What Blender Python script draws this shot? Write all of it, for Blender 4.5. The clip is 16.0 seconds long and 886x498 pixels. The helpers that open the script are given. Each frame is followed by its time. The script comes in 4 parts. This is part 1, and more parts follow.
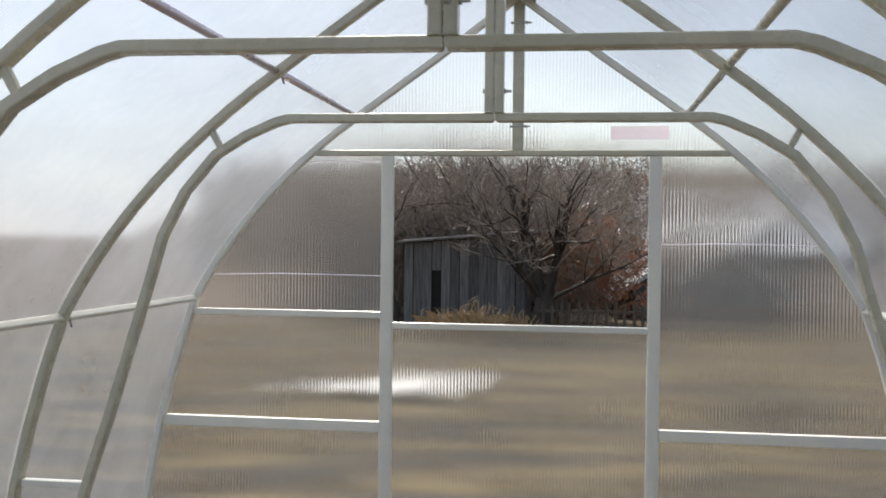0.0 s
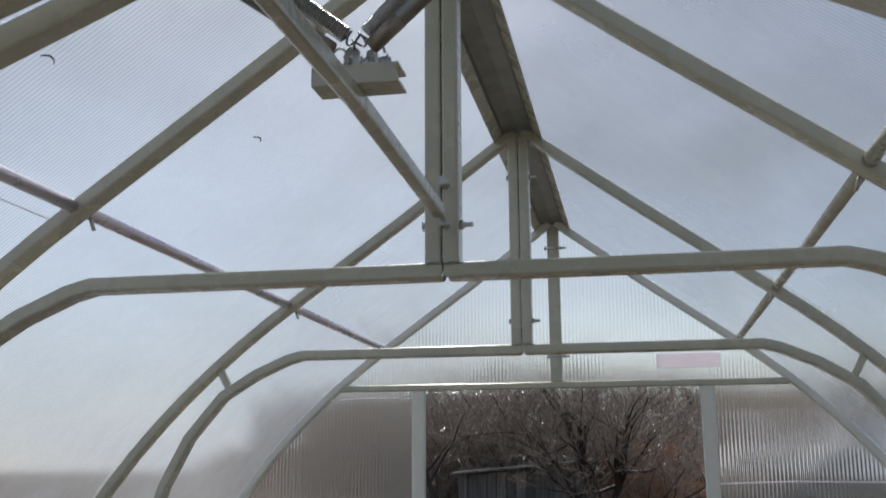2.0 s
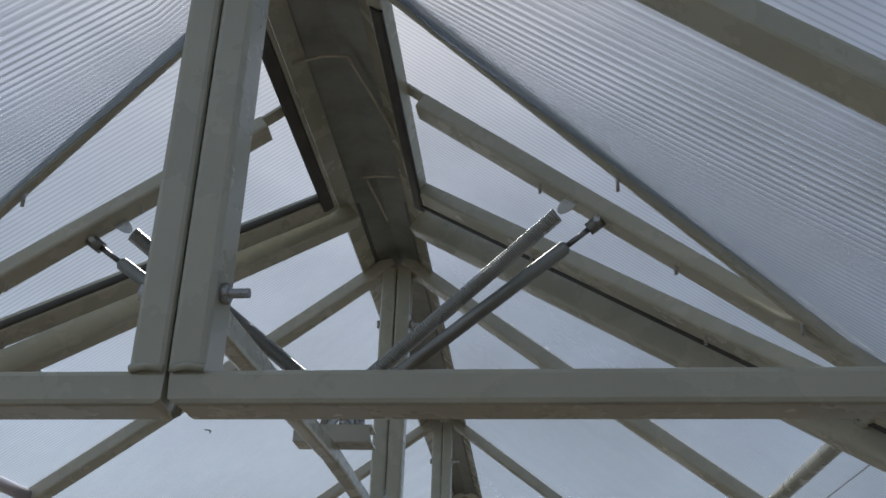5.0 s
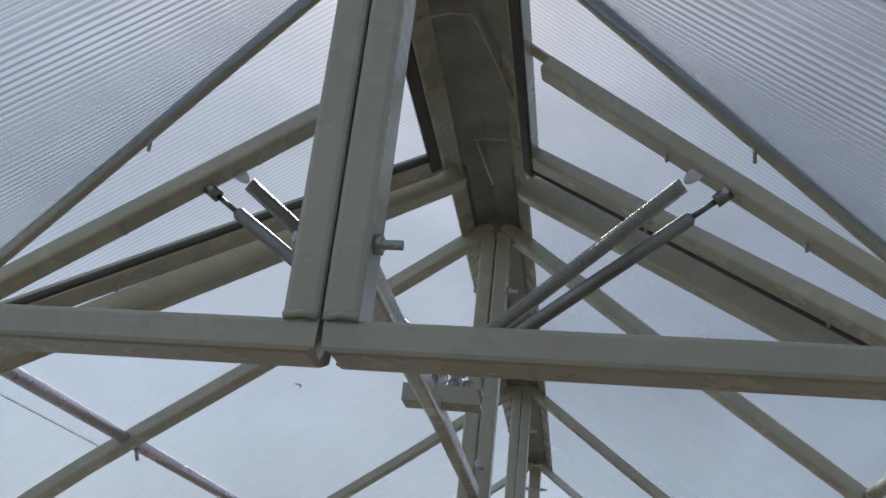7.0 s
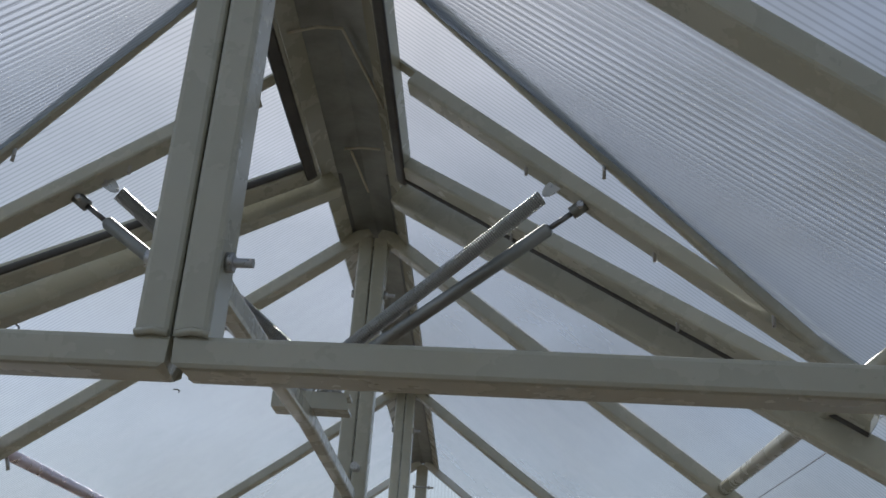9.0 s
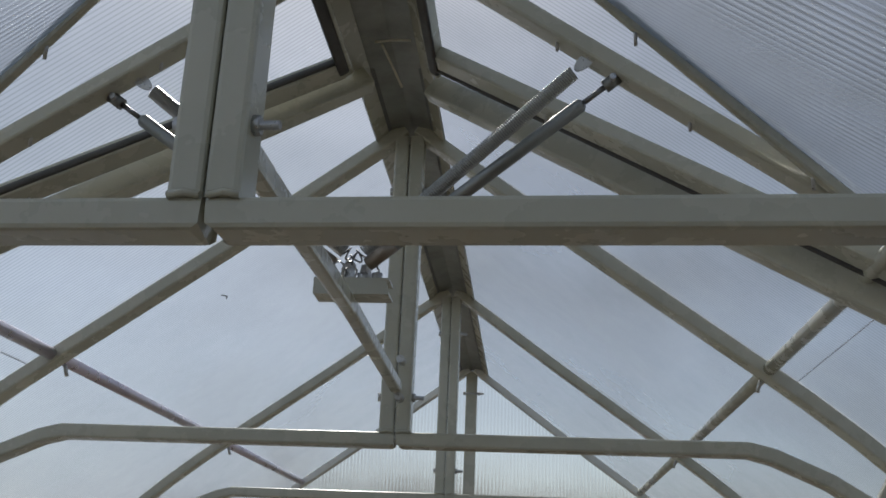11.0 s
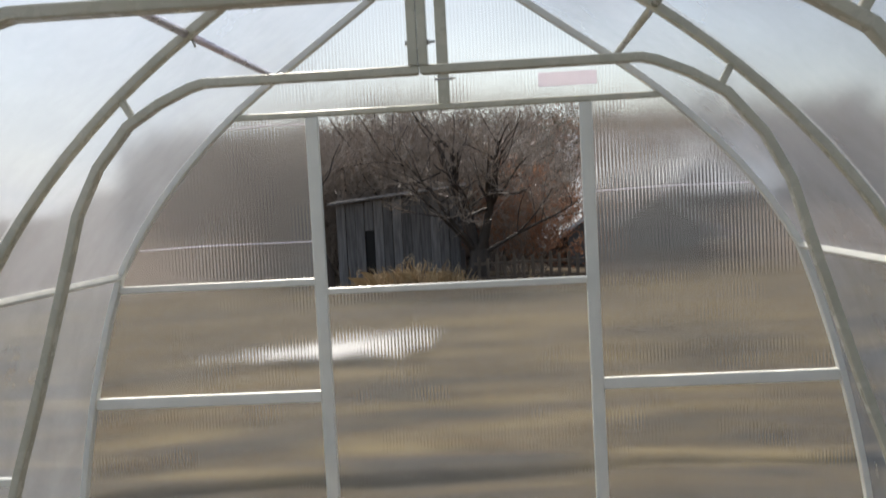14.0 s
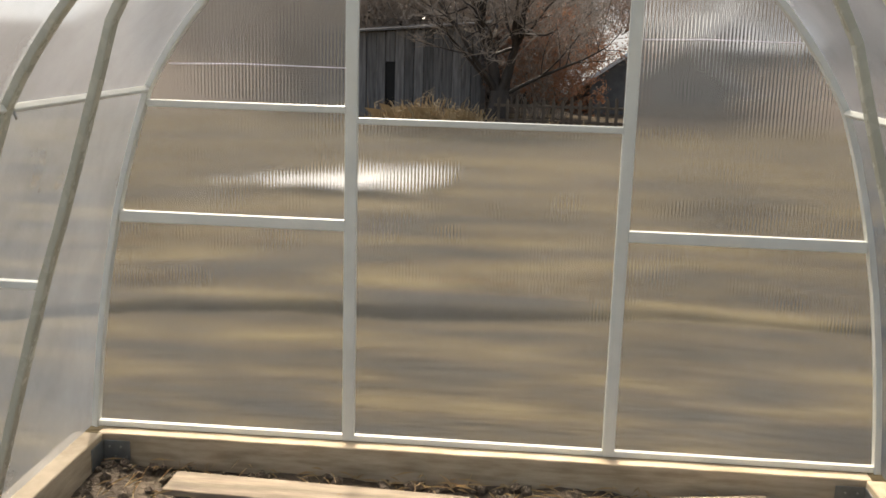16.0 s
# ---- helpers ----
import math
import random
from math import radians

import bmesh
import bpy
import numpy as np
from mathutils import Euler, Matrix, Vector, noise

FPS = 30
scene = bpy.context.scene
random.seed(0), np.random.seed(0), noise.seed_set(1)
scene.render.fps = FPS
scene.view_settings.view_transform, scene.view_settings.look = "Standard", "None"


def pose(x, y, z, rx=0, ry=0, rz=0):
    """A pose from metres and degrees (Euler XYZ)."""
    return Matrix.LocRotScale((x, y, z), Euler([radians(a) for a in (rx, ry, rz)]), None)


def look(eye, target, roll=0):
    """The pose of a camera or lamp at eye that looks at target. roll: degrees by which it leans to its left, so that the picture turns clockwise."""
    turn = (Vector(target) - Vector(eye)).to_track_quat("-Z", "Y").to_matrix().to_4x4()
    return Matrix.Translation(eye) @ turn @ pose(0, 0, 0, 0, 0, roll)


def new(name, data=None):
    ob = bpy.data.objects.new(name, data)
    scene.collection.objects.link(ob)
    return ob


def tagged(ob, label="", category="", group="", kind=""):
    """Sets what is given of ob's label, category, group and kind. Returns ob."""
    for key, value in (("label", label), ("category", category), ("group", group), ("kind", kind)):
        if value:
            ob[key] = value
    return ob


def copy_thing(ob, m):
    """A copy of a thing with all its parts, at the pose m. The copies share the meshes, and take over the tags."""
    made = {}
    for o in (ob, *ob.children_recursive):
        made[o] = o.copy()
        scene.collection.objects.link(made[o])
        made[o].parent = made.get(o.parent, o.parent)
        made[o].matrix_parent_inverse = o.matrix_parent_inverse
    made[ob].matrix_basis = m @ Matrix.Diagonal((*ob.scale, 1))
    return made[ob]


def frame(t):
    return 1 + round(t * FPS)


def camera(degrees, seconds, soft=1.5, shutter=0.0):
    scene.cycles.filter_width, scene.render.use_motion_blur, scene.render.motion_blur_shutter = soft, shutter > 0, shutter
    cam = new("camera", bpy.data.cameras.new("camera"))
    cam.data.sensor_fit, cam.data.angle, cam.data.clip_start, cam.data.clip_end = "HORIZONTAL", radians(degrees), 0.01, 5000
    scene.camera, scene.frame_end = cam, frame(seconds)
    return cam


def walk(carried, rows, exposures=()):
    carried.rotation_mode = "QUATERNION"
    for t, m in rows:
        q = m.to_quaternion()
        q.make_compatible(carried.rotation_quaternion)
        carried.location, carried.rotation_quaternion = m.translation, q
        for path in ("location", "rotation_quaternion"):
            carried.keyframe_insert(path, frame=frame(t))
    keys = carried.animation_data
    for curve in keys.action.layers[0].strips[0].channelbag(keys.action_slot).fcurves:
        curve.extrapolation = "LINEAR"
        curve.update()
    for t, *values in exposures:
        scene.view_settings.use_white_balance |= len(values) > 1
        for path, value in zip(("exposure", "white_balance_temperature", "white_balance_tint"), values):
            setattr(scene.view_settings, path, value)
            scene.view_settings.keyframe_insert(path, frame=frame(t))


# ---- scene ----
cam = camera(47.0, 16.0, soft=1.6, shutter=0.3)
PATH = [
    (0, (0.232, -3.805, 1.56), (-0.033, -1.823, 1.542), 0.7),
    (0.5, (0.202, -3.855, 1.568), (-0.094, -1.878, 1.615), 2.9),
    (1, (0.194, -3.867, 1.572), (-0.062, -1.888, 1.707), 3.0),
    (1.5, (0.252, -3.747, 1.578), (-0.083, -1.79, 1.819), 0.6),
    (2, (0.28, -3.568, 1.604), (-0.086, -1.648, 2.026), -0.3),
    (2.5, (0.328, -3.614, 1.598), (-0.02, -1.711, 2.103), -0.6),
    (3, (0.276, -3.568, 1.655), (-0.04, -1.688, 2.26), -1.8),
    (3.3, (0.282, -3.661, 1.659), (-0.002, -1.804, 2.346), -1.7),
    (3.5, (0.273, -3.69, 1.672), (0.014, -1.849, 2.411), -1.9),
    (3.7, (0.277, -3.729, 1.684), (0.031, -1.915, 2.489), -0.9),
    (5.8, (0.212, -3.781, 1.702), (0.078, -1.972, 2.544), 3.4),
    (6, (0.208, -3.779, 1.701), (0.07, -1.966, 2.534), 4.1),
    (6.5, (0.177, -3.774, 1.698), (-0.111, -1.959, 2.485), 6.2),
    (7, (0.173, -3.767, 1.696), (-0.12, -1.948, 2.473), 6.4),
    (7.5, (0.188, -3.769, 1.699), (0.0, -1.941, 2.489), 5.8),
    (8, (0.204, -3.781, 1.699), (0.109, -1.953, 2.504), 4.6),
    (8.2, (0.21, -3.785, 1.7), (0.134, -1.957, 2.507), 4.3),
    (10.3, (0.212, -3.824, 1.669), (0.043, -1.957, 2.368), 3.3),
    (10.5, (0.225, -3.805, 1.661), (0.044, -1.933, 2.341), 3.3),
    (11, (0.225, -3.786, 1.653), (0.048, -1.9, 2.296), 2.4),
    (11.5, (0.227, -3.783, 1.642), (0.075, -1.88, 2.24), 2.1),
    (12, (0.218, -3.762, 1.628), (0.077, -1.823, 2.098), 0.4),
    (12.5, (0.222, -3.749, 1.608), (0.077, -1.782, 1.941), -0.3),
    (13, (0.234, -3.751, 1.592), (0.096, -1.769, 1.828), -1.5),
    (13.5, (0.237, -3.736, 1.566), (0.101, -1.742, 1.652), -1.5),
    (14, (0.22, -3.713, 1.563), (0.084, -1.72, 1.459), -3.0),
    (14.5, (0.211, -3.712, 1.565), (0.069, -1.733, 1.311), -2.6),
    (15, (0.187, -3.711, 1.562), (0.06, -1.744, 1.219), -1.7),
    (15.5, (0.167, -3.703, 1.56), (0.0, -1.756, 1.135), -0.7),
    (16, (0.149, -3.666, 1.56), (-0.007, -1.717, 1.142), 1.7),
]
EXPOSURES = [(0, 0.0, 6800, 10), (1, -0.1, 6700, 10), (2, -0.54, 6480, 9), (3.5, -0.98, 6330, 8), (7, -0.68, 6300, 8), (11, -0.8, 6400, 8), (12.5, -0.74, 6420, 9), (13.5, -0.44, 6650, 10), (14.2, 0.02, 6950, 10), (15, 0.12, 7250, 10), (16, 0.12, 7550, 10)]
walk(cam, [(t, look(eye, target, roll)) for t, eye, target, roll in PATH], EXPOSURES)

# ---- light ----
SUN_AZ, SUN_EL = -14.0, 45.0          # degrees: to the left of +y, and above the horizon
world = bpy.data.worlds.new("sky")
scene.world = world
world.use_nodes = True
wn = world.node_tree
sky = wn.nodes.new("ShaderNodeTexSky")
sky.sky_type, sky.sun_disc = "NISHITA", False
sky.sun_elevation, sky.sun_rotation = radians(SUN_EL), radians(SUN_AZ)
sky.air_density, sky.dust_density, sky.ozone_density = 1.0, 1.3, 2.2
wn.nodes["Background"].inputs["Strength"].default_value = 0.20
# thin, uneven cloud over the blue
where = wn.nodes.new("ShaderNodeTexCoord")
drift = wn.nodes.new("ShaderNodeMapping")
drift.inputs["Scale"].default_value = (1.0, 1.0, 2.2)
cloud = wn.nodes.new("ShaderNodeTexNoise")
cloud.inputs["Scale"].default_value, cloud.inputs["Detail"].default_value, cloud.inputs["Roughness"].default_value = 2.6, 7.0, 0.55
cover = wn.nodes.new("ShaderNodeMapRange")
for key, value in (("From Min", 0.36), ("From Max", 0.66), ("To Min", 0.45), ("To Max", 0.88)):
    cover.inputs[key].default_value = value
veil = wn.nodes.new("ShaderNodeMix")
veil.data_type = "RGBA"
# the haze is brightest low over the horizon
height = wn.nodes.new("ShaderNodeSeparateXYZ")
low = wn.nodes.new("ShaderNodeMapRange")
for key, value in (("From Min", 0.0), ("From Max", 0.45), ("To Min", 1.0), ("To Max", 0.0)):
    low.inputs[key].default_value = value
haze = wn.nodes.new("ShaderNodeMix")
haze.data_type = "RGBA"
haze.inputs["A"].default_value, haze.inputs["B"].default_value = (2.1, 2.5, 3.15, 1), (3.2, 3.65, 4.35, 1)
wn.links.new(where.outputs["Generated"], height.inputs["Vector"])
wn.links.new(height.outputs["Z"], low.inputs["Value"])
wn.links.new(low.outputs["Result"], haze.inputs["Factor"])
# and the cloud lies thicker and greyer towards +x
thick = wn.nodes.new("ShaderNodeMapRange")
for key, value in (("From Min", -0.35), ("From Max", 0.36), ("To Min", 1.12), ("To Max", 0.40)):
    thick.inputs[key].default_value = value
grey = wn.nodes.new("ShaderNodeMix")
grey.data_type, grey.blend_type = "RGBA", "MULTIPLY"
grey.inputs["Factor"].default_value = 1.0
wn.links.new(height.outputs["X"], thick.inputs["Value"])
wn.links.new(haze.outputs["Result"], grey.inputs["A"])
wn.links.new(thick.outputs["Result"], grey.inputs["B"])
wn.links.new(grey.outputs["Result"], veil.inputs["B"])
wn.links.new(where.outputs["Generated"], drift.inputs["Vector"])
wn.links.new(drift.outputs["Vector"], cloud.inputs["Vector"])
wn.links.new(cloud.outputs["Fac"], cover.inputs["Value"])
wn.links.new(cover.outputs["Result"], veil.inputs["Factor"])
wn.links.new(sky.outputs["Color"], veil.inputs["A"])
wn.links.new(veil.outputs["Result"], wn.nodes["Background"].inputs["Color"])
sun_lamp = bpy.data.lights.new("sun", "SUN")
sun_lamp.energy, sun_lamp.angle, sun_lamp.color = 3.5, radians(0.6), (1.0, 0.95, 0.88)
sun = new("sun", sun_lamp)
to_sun = Vector((math.sin(radians(SUN_AZ)) * math.cos(radians(SUN_EL)), math.cos(radians(SUN_AZ)) * math.cos(radians(SUN_EL)), math.sin(radians(SUN_EL))))
sun.rotation_euler = to_sun.to_track_quat("Z", "Y").to_euler()
sun.location = to_sun * 60


# ---- materials ----
def material(name):
    m = bpy.data.materials.new(name)
    m.use_nodes = True
    nt = m.node_tree
    return m, nt, nt.nodes["Principled BSDF"]


def node(nt, kind, **settings):
    n = nt.nodes.new(kind)
    for key, value in settings.items():
        n.inputs[key.replace("_", " ")].default_value = value
    return n


def noise_of(nt, scale, detail=5.0, stretch=(1, 1, 1), rough=0.6):
    co = nt.nodes.new("ShaderNodeTexCoord")
    mp = nt.nodes.new("ShaderNodeMapping")
    mp.inputs["Scale"].default_value = stretch
    nt.links.new(co.outputs["Object"], mp.inputs["Vector"])
    n = node(nt, "ShaderNodeTexNoise", Scale=scale, Detail=detail, Roughness=rough)
    nt.links.new(mp.outputs["Vector"], n.inputs["Vector"])
    return n.outputs["Fac"]


def ramp_of(nt, fac, stops):
    r = nt.nodes.new("ShaderNodeValToRGB")
    r.color_ramp.elements[0].position, r.color_ramp.elements[0].color = stops[0][0], (*stops[0][1], 1)
    r.color_ramp.elements[1].position, r.color_ramp.elements[1].color = stops[-1][0], (*stops[-1][1], 1)
    for at, colour in stops[1:-1]:
        r.color_ramp.elements.new(at).color = (*colour, 1)
    nt.links.new(fac, r.inputs["Fac"])
    return r.outputs["Color"]


def bump_of(nt, bsdf, fac, strength, distance):
    b = node(nt, "ShaderNodeBump", Strength=strength, Distance=distance)
    nt.links.new(fac, b.inputs["Height"])
    nt.links.new(b.outputs["Normal"], bsdf.inputs["Normal"])
    return b


def surface(name, scale, stops, rough=0.6, metal=0.0, bump=0.2, depth=0.002, stretch=(1, 1, 1), fine=None, detail=6.0, coat=0.0):
    m, nt, b = material(name)
    f = noise_of(nt, scale, detail, stretch)
    nt.links.new(ramp_of(nt, f, stops), b.inputs["Base Color"])
    b.inputs["Metallic"].default_value = metal
    b.inputs["Coat Weight"].default_value = coat
    b.inputs["Coat Roughness"].default_value = 0.15
    g = noise_of(nt, fine or scale * 7, 4.0, stretch)
    mr = node(nt, "ShaderNodeMapRange", To_Min=max(rough - 0.12, 0.03), To_Max=min(rough + 0.12, 1.0))
    nt.links.new(g, mr.inputs["Value"])
    nt.links.new(mr.outputs["Result"], b.inputs["Roughness"])
    bump_of(nt, b, g, bump, depth)
    return m


PAINT = surface("grey_enamel", 9, [(0.3, (0.45, 0.435, 0.345)), (0.55, (0.49, 0.475, 0.38)), (0.75, (0.52, 0.505, 0.41))], 0.27, 0.0, 0.03, 0.0004, fine=18, coat=0.5)
WHITE_PAINT = surface("white_enamel", 9, [(0.3, (0.69, 0.69, 0.635)), (0.7, (0.76, 0.76, 0.70))], 0.35, 0.0, 0.12, 0.0006, coat=0.2)
# mauve metal on the left upper purlin alone, colouring in its bright sun streak
GLINT_PAINT = surface("mauve_glint_metal", 5, [(0.3, (0.70, 0.63, 0.74)), (0.7, (0.82, 0.75, 0.86))], 0.30, 0.9, 0.06, 0.0003, coat=0.6)
SPRING = surface("spring_wire", 8, [(0.3, (0.44, 0.44, 0.43)), (0.7, (0.52, 0.52, 0.51))], 0.34, 0.85, 0.02, 0.0001)
ZINC = surface("galvanised_steel", 14, [(0.25, (0.20, 0.21, 0.20)), (0.5, (0.29, 0.30, 0.29)), (0.8, (0.38, 0.39, 0.39))], 0.42, 0.85, 0.1, 0.0004)
BOLT = surface("zinc_bolt", 40, [(0.3, (0.46, 0.46, 0.46)), (0.7, (0.54, 0.54, 0.54))], 0.3, 0.95, 0.02, 0.0001)
DARK_STEEL = surface("dark_spring_steel", 30, [(0.3, (0.16, 0.16, 0.17)), (0.7, (0.27, 0.27, 0.28))], 0.35, 0.9, 0.1, 0.0003)
BRONZE = surface("bronze_swivel", 30, [(0.3, (0.22, 0.18, 0.14)), (0.7, (0.34, 0.29, 0.24))], 0.4, 0.8, 0.1, 0.0003)
BEAM = surface("sawn_timber", 5, [(0.25, (0.25, 0.19, 0.12)), (0.5, (0.43, 0.345, 0.24)), (0.75, (0.56, 0.465, 0.34))], 0.75, 0.0, 0.4, 0.002, (1, 1, 6), 30)
PLANK = surface("dirty_plank", 7, [(0.28, (0.10, 0.077, 0.055)), (0.5, (0.235, 0.185, 0.135)), (0.75, (0.38, 0.31, 0.235))], 0.85, 0.0, 0.5, 0.003, (0.4, 3, 3), 40)
OLD_WOOD = surface("weathered_boards", 3, [(0.25, (0.09, 0.083, 0.08)), (0.5, (0.19, 0.178, 0.172)), (0.8, (0.32, 0.30, 0.29))], 0.85, 0.0, 0.5, 0.01, (8, 8, 0.6), 20)
nt = OLD_WOOD.node_tree
each = nt.nodes.new("ShaderNodeObjectInfo")
fade = node(nt, "ShaderNodeMapRange", To_Min=0.6, To_Max=1.2)
nt.links.new(each.outputs["Random"], fade.inputs["Value"])
worn = nt.nodes.new("ShaderNodeMix")
worn.data_type, worn.blend_type = "RGBA", "MULTIPLY"
worn.inputs["Factor"].default_value = 1.0
grain = nt.nodes["Principled BSDF"].inputs["Base Color"]
nt.links.new(grain.links[0].from_socket, worn.inputs["A"])
nt.links.new(fade.outputs["Result"], worn.inputs["B"])
nt.links.new(worn.outputs["Result"], grain)
FENCE_WOOD = surface("dark_pickets", 4, [(0.3, (0.075, 0.055, 0.04)), (0.7, (0.19, 0.145, 0.105))], 0.85, 0.0, 0.5, 0.008, (6, 6, 0.8), 20)
SOIL = surface("damp_soil", 6, [(0.25, (0.05, 0.036, 0.025)), (0.5, (0.105, 0.078, 0.055)), (0.8, (0.20, 0.155, 0.11))], 0.92, 0.0, 1.0, 0.03, fine=45)
FIELD = surface("dry_grass_ground", 1.5, [(0.36, (0.018, 0.012, 0.0035)), (0.45, (0.052, 0.035, 0.010)), (0.53, (0.110, 0.074, 0.023)), (0.64, (0.232, 0.165, 0.058))], 0.95, 0.0, 0.8, 0.06, (0.42, 1.4, 1), fine=9, detail=9.0)
nt = FIELD.node_tree
sep = nt.nodes.new("ShaderNodeSeparateXYZ")
co = nt.nodes.new("ShaderNodeTexCoord")
nt.links.new(co.outputs["Object"], sep.inputs["Vector"])
woods = node(nt, "ShaderNodeMapRange", From_Min=15.0, From_Max=21.0)
nt.links.new(sep.outputs["Y"], woods.inputs["Value"])
litter = ramp_of(nt, noise_of(nt, 1.6, 6.0), [(0.3, (0.06, 0.042, 0.03)), (0.5, (0.14, 0.098, 0.068)), (0.62, (0.22, 0.155, 0.105)), (0.8, (0.32, 0.24, 0.165))])
both = nt.nodes.new("ShaderNodeMix")
both.data_type = "RGBA"
base = nt.nodes["Principled BSDF"].inputs["Base Color"]
nt.links.new(base.links[0].from_socket, both.inputs["A"])
nt.links.new(litter, both.inputs["B"])
nt.links.new(woods.outputs["Result"], both.inputs["Factor"])
nt.links.new(both.outputs["Result"], base)
BARK = surface("dark_bark", 6, [(0.3, (0.030, 0.021, 0.015)), (0.6, (0.065, 0.046, 0.034)), (0.8, (0.13, 0.098, 0.076))], 0.6, 0.0, 0.8, 0.02, (1, 1, 0.25))
TWIG = surface("grey_brown_twigs", 4, [(0.3, (0.24, 0.19, 0.15)), (0.7, (0.58, 0.47, 0.38))], 0.2, 0.0, 0.3, 0.004)
STRAW = surface("dry_stalks", 3, [(0.3, (0.33, 0.215, 0.10)), (0.7, (0.60, 0.44, 0.25))], 0.8, 0.0, 0.2, 0.004)
LEAF = surface("withered_leaves", 5, [(0.3, (0.20, 0.08, 0.035)), (0.7, (0.45, 0.20, 0.095))], 0.4, 0.0, 0.2, 0.004)
nt = LEAF.node_tree
thin = node(nt, "ShaderNodeBsdfTranslucent", Color=(0.50, 0.26, 0.15, 1))
blade = node(nt, "ShaderNodeMixShader", Fac=0.45)
nt.links.new(nt.nodes["Principled BSDF"].outputs[0], blade.inputs[1])
nt.links.new(thin.outputs[0], blade.inputs[2])
nt.links.new(blade.outputs[0], nt.nodes["Material Output"].inputs["Surface"])
NEEDLES = surface("pine_needles", 5, [(0.3, (0.03, 0.045, 0.02)), (0.7, (0.075, 0.10, 0.05))], 0.6, 0.0, 0.2, 0.004)
ROOF_WHITE = surface("white_sheet_roof", 4, [(0.3, (0.70, 0.71, 0.72)), (0.7, (0.82, 0.83, 0.84))], 0.4, 0.0, 0.1, 0.002)
PALE_WALL = surface("grey_boards", 4, [(0.3, (0.10, 0.095, 0.09)), (0.7, (0.19, 0.18, 0.17))], 0.8, 0.0, 0.3, 0.004)
# near-black colour that paints the shade of an unlit inside
DARK_INSIDE = surface("painted_dark_inside", 4, [(0.3, (0.012, 0.011, 0.010)), (0.7, (0.022, 0.021, 0.02))], 0.8, 0.0, 0.1, 0.002)
PAPER = surface("pale_sticker", 8, [(0.3, (0.68, 0.62, 0.68)), (0.7, (0.76, 0.71, 0.75))], 0.5, 0.0, 0.05, 0.0003)
nt = PAPER.node_tree
thin = node(nt, "ShaderNodeBsdfTranslucent", Color=(0.82, 0.80, 0.86, 1))
blade = node(nt, "ShaderNodeMixShader", Fac=0.65)
nt.links.new(nt.nodes["Principled BSDF"].outputs[0], blade.inputs[1])
nt.links.new(thin.outputs[0], blade.inputs[2])
nt.links.new(blade.outputs[0], nt.nodes["Material Output"].inputs["Surface"])
# near-black colour for the shade in the gaps along the hatch bars
STRIP_SHADE = surface("painted_strip_shade", 20, [(0.3, (0.05, 0.047, 0.042)), (0.7, (0.085, 0.08, 0.072))], 0.5, 0.0, 0.1, 0.0004)
TWINE = surface("dry_twine", 60, [(0.3, (0.62, 0.58, 0.48)), (0.7, (0.74, 0.70, 0.60))], 0.9, 0.0, 0.3, 0.0004)


